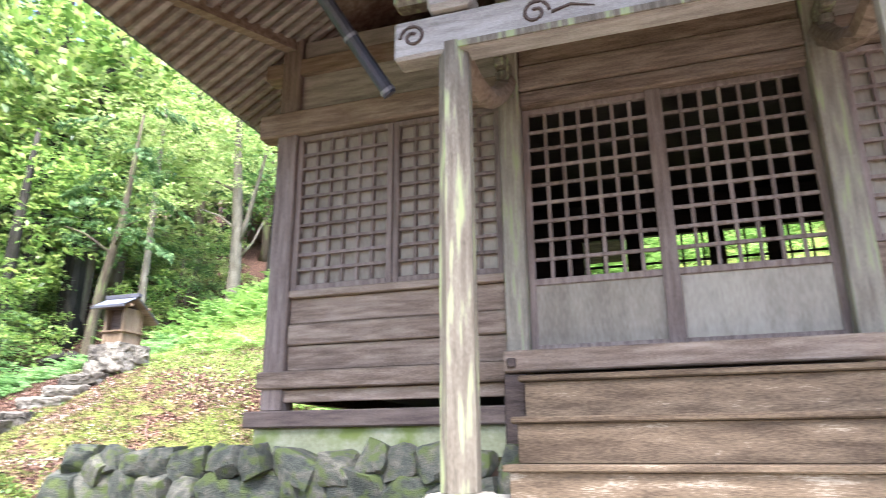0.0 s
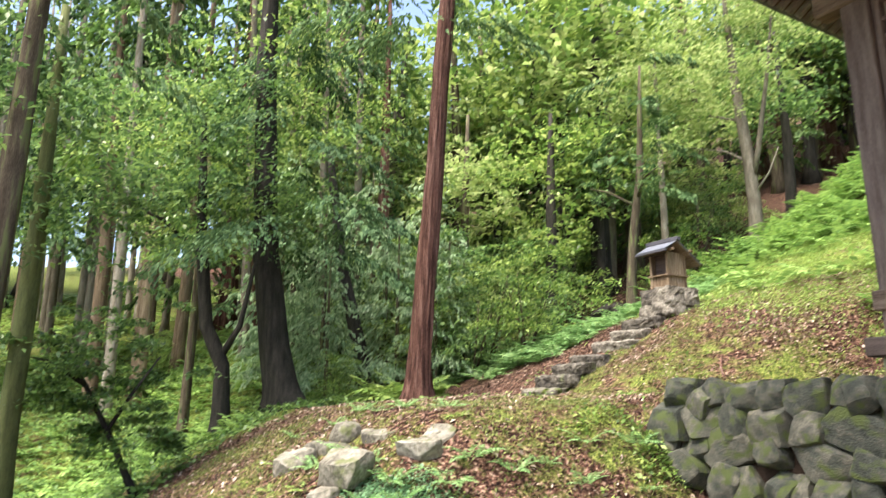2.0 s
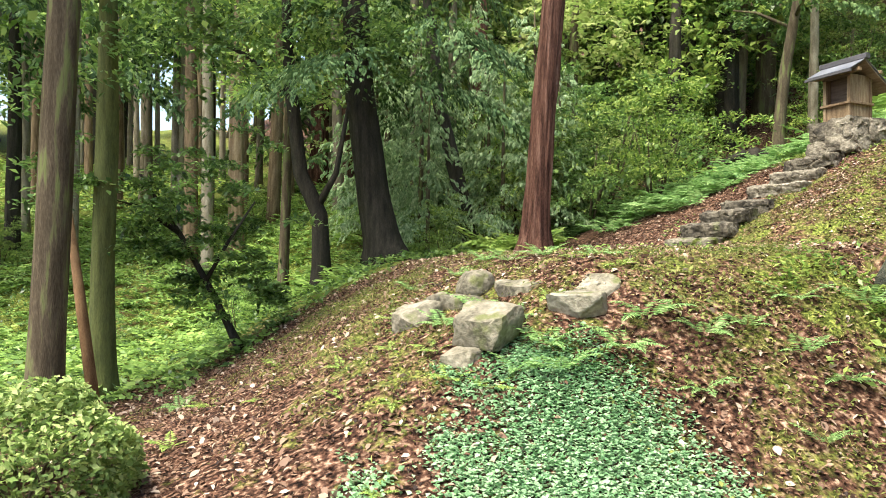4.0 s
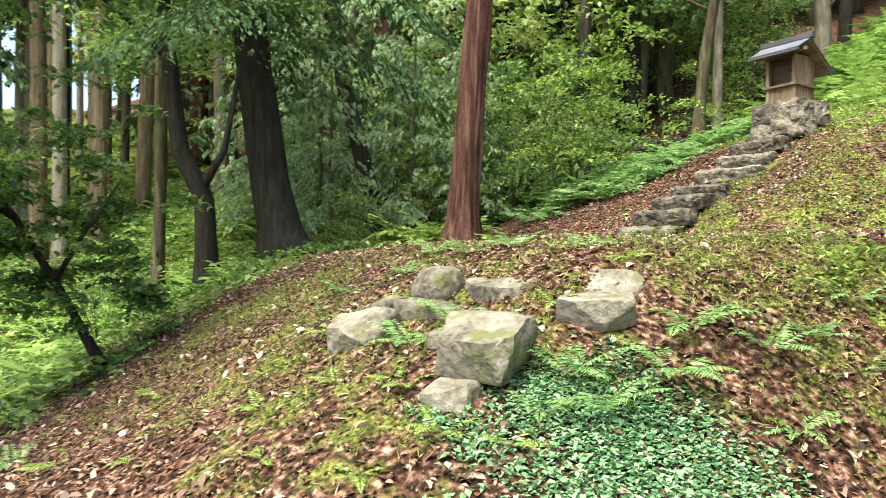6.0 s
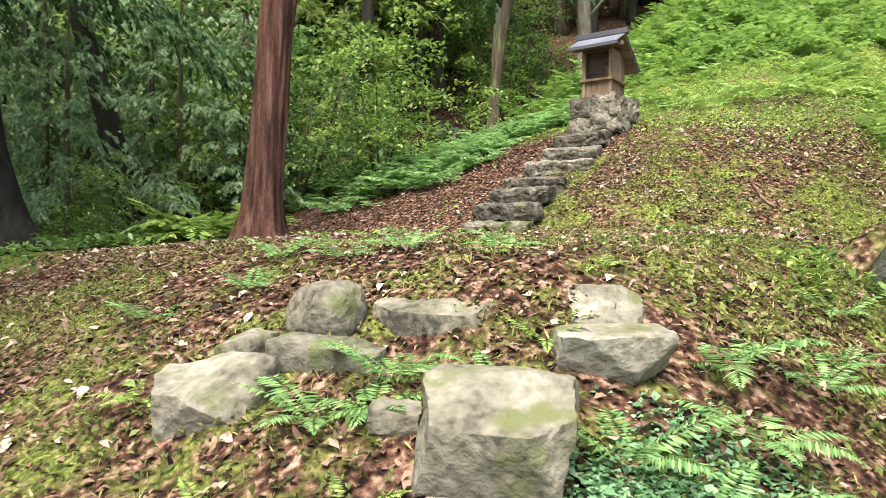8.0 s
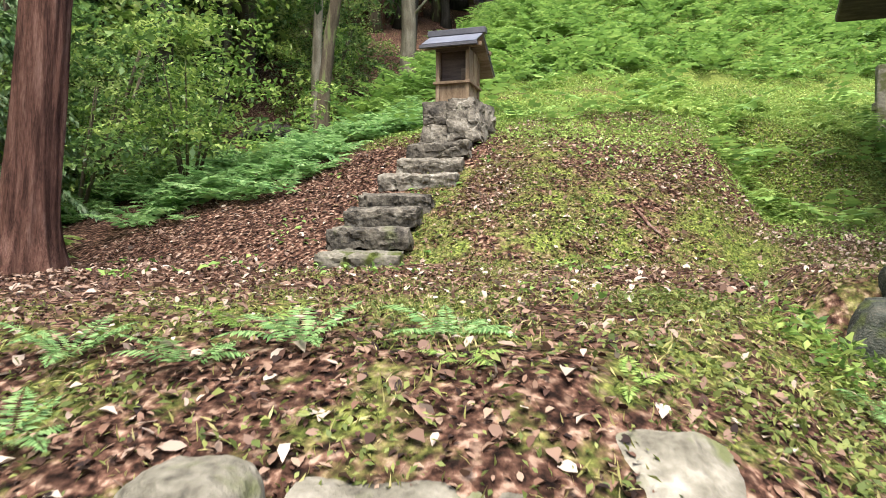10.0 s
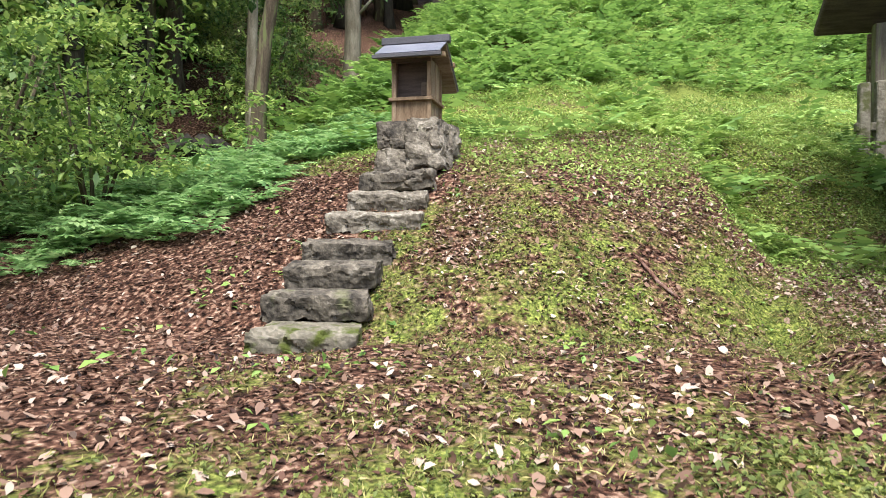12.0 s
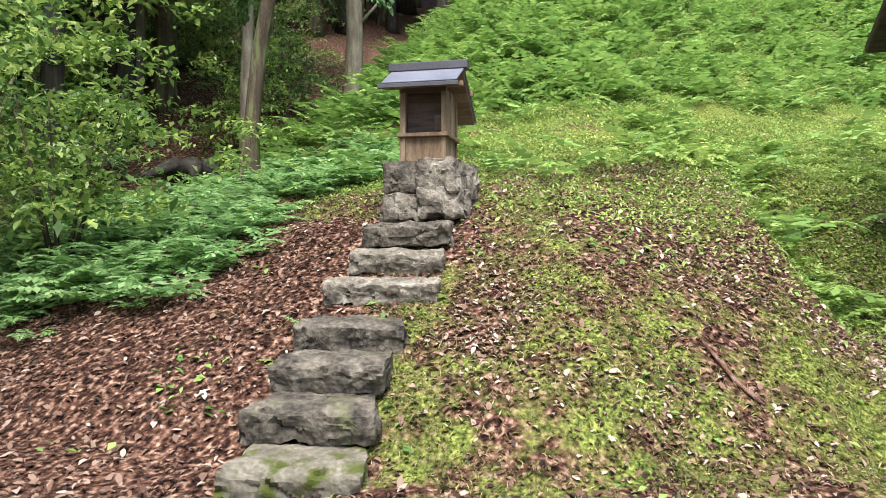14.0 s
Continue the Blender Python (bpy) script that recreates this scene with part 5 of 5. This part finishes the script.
for i in range(80):
    x, y = rt.uniform(-34, -4), rt.uniform(7.5, 40)
    if y < 19 - 0.9 * (-x - 13) and x > -24 and not (x < -14.2 and y > 7.5):
        continue
    if x > -14 and y < 24 or (x > -19 and y < 13):
        continue
    s = rt.uniform(1.0, 2.0)
    copy_thing(woods[rt.choice((0, 0, 1, 1, 1, 2, 3))], pose(*at_ground(x, y, -0.2), 0, 0, rt.uniform(0, 360)) @ Matrix.Scale(s, 4))
for i in range(34):
    x, y = rt.uniform(-24, 8), rt.uniform(27, 46)
    copy_thing(woods[rt.choice((0, 1, 1, 2, 3))], pose(*at_ground(x, y, -0.2), 0, 0, rt.uniform(0, 360)) @ Matrix.Scale(rt.uniform(1.2, 2.0), 4))
for i in range(14):
    x, y = rt.uniform(-27, -20), rt.uniform(4.5, 13)
    copy_thing(woods[rt.choice((0, 1, 1, 2, 3))], pose(*at_ground(x, y, -0.2), 0, 0, rt.uniform(0, 360)) @ Matrix.Scale(rt.uniform(0.9, 1.4), 4))

for i in range(46):
    x, y = rt.uniform(-62, -40), rt.uniform(-34, 12)
    copy_thing(woods[rt.choice((0, 1, 1, 2))], pose(*at_ground(x, y, -0.2), 0, 0, rt.uniform(0, 360)) @ Matrix.Scale(rt.uniform(1.5, 2.4), 4))

feather = leaf_material("light_feathery_conifer", [(0.2, (0.16, 0.27, 0.13)), (0.5, (0.33, 0.46, 0.25)), (0.8, (0.52, 0.63, 0.40))], 0.6, 0.5, 0.15)
small = tree("young_conifer", at_ground(-15.6, 6.9, -0.1), [(0, 0, 0), (0, 0.02, 2), (0.02, 0, 4.2)], [0.06, 0.045, 0.015], M_BARK, "young feathery light green conifer", crown=conifer_crown(rng, 0.4, 4.2, 1.5, 50, 130, 0.3, 0.11), crown_mat=feather, seg=8, seed=41)
for x, y, k in ((-16.4, 5.6, 1.1), (-17.6, 7.4, 1.3), (-14.9, 8.3, 0.9), (-15.9, 4.4, 1.0), (-18.2, 5.4, 1.4), (-16.8, 8.8, 1.2), (-13.6, 7.2, 0.8), (-14.3, 6.6, 1.0), (-14.4, 5.0, 0.8), (-19.2, 7.0, 1.5)):
    copy_thing(small, pose(*at_ground(x, y, -0.1), 0, 0, 70 * x) @ Matrix.Scale(k, 4))

# clipped bush by the path
bush = thing("round_bush", at_ground(-6.5, -0.45), "low rounded azalea bush with small pale green leaves", "shrub")
n = 9500
d = rng.normal(0, 1, (n, 3))
d /= np.linalg.norm(d, axis=1)[:, None]
d[:, 2] = np.abs(d[:, 2])
p = d * (np.array([0.62, 0.62, 0.66]) * (0.86 + 0.14 * rng.rand(n)[:, None] + 0.13 * np.sin(5 * d[:, :1] + 4 * d[:, 1:2]) * np.cos(6 * d[:, 2:3])))
ob = new("foliage", quad_mesh("foliage", leaves(rng, p, 0.045, 0.024, -0.4, 0.3), L_BUSH))
ob.parent = bush
for i in range(9):
    a = i * 0.7
    part("stem", tube(bmesh.new(), [(0.04 * math.cos(a), 0.04 * math.sin(a), -0.05), (0.2 * math.cos(a), 0.2 * math.sin(a), 0.25), (0.42 * math.cos(a), 0.42 * math.sin(a), 0.48)], [0.014, 0.01, 0.004], 5), M_BARK, bush)

# ---- ferns ----
def frond_meshes(size, pairs, upright, mat):
    return [quad_mesh("frond", frond(rng, size * rng.uniform(0.75, 1.15), size * 0.26, pairs, upright * rng.uniform(0.6, 1.1), 0.0, rng.uniform(0.45, 0.85) * upright), mat) for _ in range(5)]


FERN_KINDS = ((frond_meshes(0.46, 28, 0.9, L_FERN_BLUE), 7), (frond_meshes(0.4, 24, 0.7, L_FERN_YELLOW), 6), (frond_meshes(0.38, 24, 0.8, L_FERN_BLUE), 8))


def fern(at, kind, k, label):
    """A fern: single fronds round one root."""
    t = thing("fern", at, label, "fern", "ferns on the bank", rz=rt.uniform(0, 360))
    t.scale = (k, k, k)
    shapes, n = FERN_KINDS[kind]
    for i in range(n):
        ob = new("frond", rt.choice(shapes))
        ob.parent = t
        ob.matrix_local = pose(0, 0, 0, 0, 0, i * 360 / n + rt.uniform(-15, 15)) @ Matrix.Scale(rt.uniform(0.75, 1.15), 4)


near_ferns = [(-5.3, 4.6, 0.9, 0), (-5.0, 4.0, 0.9, 2), (-4.7, 4.5, 0.8, 0), (-4.4, 4.2, 0.7, 2), (-5.45, 3.7, 0.7, 0), (-4.75, 3.5, 0.6, 0), (-4.0, 4.5, 0.8, 0), (-5.7, 2.0, 0.7, 1), (-5.85, 2.45, 0.9, 0), (-6.75, 2.15, 1.0, 0), (-6.5, 2.45, 0.7, 1), (-7.45, 2.0, 0.7, 1), (-6.3, 2.5, 0.6, 0), (-5.6, 2.85, 1.0, 0), (-5.5, 3.4, 0.9, 0), (-7.6, 3.5, 0.8, 1), (-8.0, 3.1, 0.8, 0), (-5.62, 2.4, 0.85, 0), (-5.75, 2.2, 0.7, 0), (-5.75, 3.15, 1.2, 2), (-6.55, 2.2, 0.9, 2), (-6.6, 2.36, 0.8, 0), (-6.35, 1.9, 0.7, 1), (-5.95, 1.85, 0.7, 1), (-6.75, 1.75, 0.6, 1), (-7.0, 1.45, 0.6, 1),
              (-7.3, 3.3, 0.8, 0), (-7.55, 3.1, 0.7, 0), (-6.75, 3.25, 0.6, 1), (-6.9, 3.6, 0.8, 0), (-7.75, 2.7, 0.7, 0), (-8.1, 2.4, 0.7, 0), (-6.25, 2.75, 0.6, 1), (-6.3, 3.35, 0.5, 1), (-6.0, 1.5, 0.5, 1), (-6.5, 1.3, 0.5, 1),
              (-5.2, 3.1, 0.7, 2), (-8.9, 6.9, 0.6, 1), (-8.85, 7.15, 0.5, 0), (-8.5, 1.2, 0.7, 1), (-8.0, 0.6, 0.8, 1), (-7.2, 0.3, 0.7, 1), (-8.8, 0.4, 0.9, 0), (-5.3, 1.2, 0.6, 1), (-7.4, 0.9, 0.5, 1), (-5.5, 4.2, 0.8, 0), (-5.2, 3.9, 0.8, 0), (-5.0, 4.4, 0.7, 2)]
for x, y, k, kind in near_ferns:
    fern(at_ground(x, y, -0.01), kind, k * 0.8, ("green fern growing between the rocks", "small yellow-green fern in the leaf litter", "bluish green fern on the bank")[kind])


def scatter(n, test, seed, lo, hi):
    """Places on the ground in a rectangle, kept with the chance that test gives."""
    r = np.random.RandomState(seed)
    x, y = r.uniform(lo[0], hi[0], n), r.uniform(lo[1], hi[1], n)
    keep = r.rand(n) < test(x, y)
    x, y = x[keep], y[keep]
    return np.stack([x, y, height(x, y)], 1), r


def fern_field(name, n, test, seed, lo, hi, mat, size, label, pairs=9, fronds=6, upright=0.95):
    pts, r = scatter(n, test, seed, lo, hi)
    plants = [fern_quads(r, 1.0, fronds, pairs, upright) for _ in range(4)]
    out = []
    for j in range(4):
        sel = pts[j::4]
        if len(sel):
            out.append(spread(r, plants[j], sel, r.uniform(0.45, 1.4, len(sel)) * size, r.uniform(0, 6.28, len(sel))))
    return tagged(new(name, quad_mesh(name, np.concatenate(out), mat)), label, "ferns", kind="stuff")


fern_field("hillside_ferns", 3700, lambda x, y: (0.10 * smooth((y - 9) / 2) + 0.9 * smooth((y - 12.5 - 0.75 * np.maximum(0, x + 7.5)) / 2.0)) * (0.4 + 0.6 * smooth((x + 13) / 1.5)), 51, (-14, 9), (6, 30), L_FERN, 0.82, "sunlit yellow-green ferns covering the hillside", 11, 5)
fern_field("bank_ferns", 520, lambda x, y: smooth(1 - np.abs(x + 5.25 + 0.45 * (y - 10.2) + 0.25 * waves(x, y, 2.7, 91)) / 0.75) * smooth((y - 8.9) / 1.0) + 0.25 * smooth((y - 11) / 1), 56, (-6.8, 8.8), (-3.6, 13.2), L_FERN_YELLOW, 0.34, "bright green ferns along the edge of the hollow", 10, 6)
fern_field("shade_ferns", 2000, lambda x, y: smooth((-9.35 - 0.28 * np.maximum(0, 9 - y) - x + 0.5 * waves(x, y, 2.3, 71)) / 0.8) * smooth((y - 6.9) / 1.2) * smooth((0.5 + waves(x, y, 2.6, 72)) / 0.8), 52, (-15, 6.5), (-9, 12.5), L_FERN_BLUE, 0.48, "bluish green ferns in the shade beside the steps", 12, 6)
fern_field("gully_ferns", 2300, lambda x, y: smooth((-9.6 - 0.55 * np.maximum(0, y) - x) / 1.5), 53, (-26, -9), (-9.2, 7), L_FERN, 0.5, "green ferns covering the gully slope", 6, 5)
fern_field("far_ferns", 600, lambda x, y: 1.0 + 0 * x, 55, (-44, -14), (-25, 7), L_FERN_YELLOW, 0.9, "sunlit ferns under the plantation cedars", 6, 5)
fern_field("cedar_foot_ferns", 40, lambda x, y: 1.0 + 0 * x, 54, (-12.4, 5.25), (-11.65, 6.2), L_FERN_YELLOW, 0.7, "bright fern clump behind the red cedar", 10, 7)

# ---- weeds, moss tufts, ground cover, fallen leaves ----
def ground_leaves(name, n, test, seed, lo, hi, mat, ln, wd, lift, label, droop=0.0, flat=0.75, category="leaves", corners=4):
    pts, r = scatter(n, test, seed, lo, hi)
    pts[:, 2] += r.uniform(0.2, 1.0, len(pts)) * lift
    return tagged(new(name, quad_mesh(name, leaves(r, pts, ln, wd, droop, flat, corners), mat)), label, category, kind="stuff")


def cover_patch(x, y):
    a, b = (x + 4.88) * 0.86 + (y - 2.15) * 0.51, -(x + 4.88) * 0.51 + (y - 2.15) * 0.86
    e = np.hypot((a - 0.1) / 1.1, b / 1.6) + 0.4 * waves(x, y, 4, 21) + 0.35 * waves(x, y, 11, 22)
    return 0.95 * smooth((1.1 - e) / 0.6) * smooth((3.0 - y) / 0.5)


def open_ground(x, y):
    hidden = (x > WALL_X) & (y > WALL_Y - 0.15) & (y < WALL_Y + 0.12)
    return np.where(hidden, 0.0, 1.0)


ground_leaves("ground_cover", 105000, lambda x, y: cover_patch(x, y), 61, (-6.6, 0.2), (-3.9, 3.4), L_COVER, 0.027, 0.024, 0.025, "pale green creeping ground cover on the bank", -0.1, 0.85, "ground cover")
ground_leaves("fallen_leaves", 68000, lambda x, y: open_ground(x, y) * (1 - cover_patch(x, y)) * (0.95 - 0.6 * smooth((mossiness(x, y) - 0.45) / 0.25)) * (0.45 + 0.55 * smooth((0.3 + waves(x, y, 3.3, 86)) / 0.5)), 62, (-11.5, -0.5), (-3.0, 9.5), L_LITTER, 0.033, 0.017, 0.012, "dry brown and grey fallen leaves", 0.0, 0.8, "fallen leaves", 6)
ground_leaves("pale_fallen_leaves", 9500, lambda x, y: open_ground(x, y) * (1 - 0.8 * cover_patch(x, y)) * (0.9 - 0.55 * smooth((mossiness(x, y) - 0.5) / 0.25)), 66, (-11.5, -0.5), (-3.0, 9.5), L_LITTER_PALE, 0.055, 0.028, 0.02, "larger dry curled leaves on the ground", 0.0, 0.7, "fallen leaves", 6)
ground_leaves("grass_blades", 40000, lambda x, y: open_ground(x, y) * (1 - cover_patch(x, y)) * smooth((mossiness(x, y) + 0.2 * waves(x, y, 7, 33) - 0.3) / 0.3), 67, (-9.5, 0.2), (-4.6, 8.5), L_GRASS, 0.045, 0.006, 0.02, "dry yellowish grass blades among the moss", -0.7, 0.2, "grass")
ground_leaves("weeds", 230000, lambda x, y: open_ground(x, y) * (1 - cover_patch(x, y)) * smooth((mossiness(x, y) + 0.16 * waves(x, y, 9, 31) - 0.31) / 0.3), 63, (-10.5, -0.3), (-1.5, 11.5), L_WEED, 0.021, 0.010, 0.03, "low yellow-green weeds and moss tufts", -0.5, 0.5, "weeds")
ground_leaves("wall_foot_plants", 5200, lambda x, y: smooth((waves(x, y, 7, 78) + 0.15) / 0.4) * smooth((0.95 - np.hypot((x + 5.2) / 0.7, (y - 4.45) / 0.6)) / 0.5), 68, (-6.0, 3.7), (-4.2, 4.9), L_BROAD, 0.06, 0.028, 0.10, "dark leafy plants at the foot of the stone wall", -0.1, 0.6, "weeds")
ground_leaves("bank_plants", 10000, lambda x, y: (1 - cover_patch(x, y)) * smooth((waves(x, y, 6, 75) + 0.12) / 0.4), 69, (-6.5, 2.4), (-3.9, 4.85), L_WEED, 0.034, 0.017, 0.05, "small green plants on the bank", -0.2, 0.6, "weeds")
ground_leaves("rock_plants", 6000, lambda x, y: smooth((waves(x, y, 8, 76) - 0.02) / 0.4), 70, (-8.2, 1.2), (-5.6, 3.6), L_WEED, 0.032, 0.015, 0.05, "small green plants between the rocks", -0.3, 0.5, "weeds")
ground_leaves("hill_weeds", 165000, lambda x, y: smooth((y - 7.8 - 0.4 * np.maximum(0, -7.4 - x)) / 2.0) * smooth((0.75 + 0.9 * waves(x, y, 1.9, 41) + 0.5 * waves(x, y, 5, 42)) / 0.8), 64, (-10, 7), (2, 19), L_FERN_YELLOW, 0.048, 0.02, 0.055, "low bright green plants on the hill", -0.4, 0.6, "weeds")
ground_leaves("gully_plants", 36000, lambda x, y: smooth((-9.0 - 0.5 * np.maximum(0, y) - x) / 1.5), 65, (-24, -8), (-8, 8), L_DARK, 0.09, 0.045, 0.15, "low leafy plants in the gully", -0.2, 0.6, "weeds")

ground_leaves("litter_seedlings", 2600, lambda x, y: open_ground(x, y) * (1 - cover_patch(x, y)) * smooth((waves(x, y, 4.5, 79) - 0.1) / 0.4), 81, (-10.6, 4.6), (-5.6, 8.6), L_FERN, 0.06, 0.032, 0.05, "small broad-leaved seedlings in the leaf litter", -0.1, 0.7, "weeds")
ground_leaves("mound_leaves", 24000, lambda x, y: smooth((0.15 - waves(x, y, 2.1, 82) + 0.3 * waves(x, y, 7, 83)) / 0.4) * smooth((12.5 - y) / 1.5), 84, (-8.0, 6.6), (-4.0, 13.0), L_LITTER_PALE, 0.042, 0.022, 0.03, "brown fallen leaves on the mound", 0.0, 0.8, "fallen leaves", 6)

# ---- fallen branch, old stump ----
branch = tagged(new("fallen_branch", mesh_of("fallen_branch", tube(bmesh.new(), [at_ground(-6.50, 7.42, 0.03), at_ground(-6.41, 7.27, 0.03), at_ground(-6.34, 7.17, 0.02), at_ground(-6.22, 7.07, 0.03)], [0.009, 0.012, 0.016, 0.008], 8, 0.25, 3), M_BARK_RED, True)), "bare reddish fallen branch lying on the leaves", "branch")
stump = thing("old_stump", at_ground(-13.2, 12.3), "dark rotten stump with upturned roots", "stump")
for k in range(7):
    a = k * 0.9
    part("root", tube(bmesh.new(), [(0, 0, -0.1), (0.35 * math.cos(a), 0.35 * math.sin(a), 0.45), (0.8 * math.cos(a), 0.8 * math.sin(a), 0.25)], [0.25, 0.16, 0.04], 8, 0.4, k), M_BARK_DARK, stump, smooth=True)
tagged(new("leaning_dead_branch", mesh_of("leaning_dead_branch", tube(bmesh.new(), [at_ground(-9.6, -0.35, -0.05), (-9.95, -0.55, 0.9), (-10.2, -0.68, 1.7)], [0.06, 0.05, 0.03], 8, 0.2, 4), surface("bare_orange_wood", [(0.3, (0.12, 0.065, 0.03)), (0.7, (0.33, 0.2, 0.1))], 3, 30, 0.9, 0.6, 0.01, (5, 5, 0.7)), True)), "bare orange-brown dead branch leaning on a trunk", "branch")
log = tagged(new("fallen_log", mesh_of("fallen_log", tube(bmesh.new(), [at_ground(-13.9, 5.75, 0.06), at_ground(-13.4, 6.0, 0.1), at_ground(-12.95, 6.25, 0.2)], [0.08, 0.075, 0.06], 9, 0.25, 8), M_BARK_DARK, True)), "dark rotten log lying behind the cedar", "log")
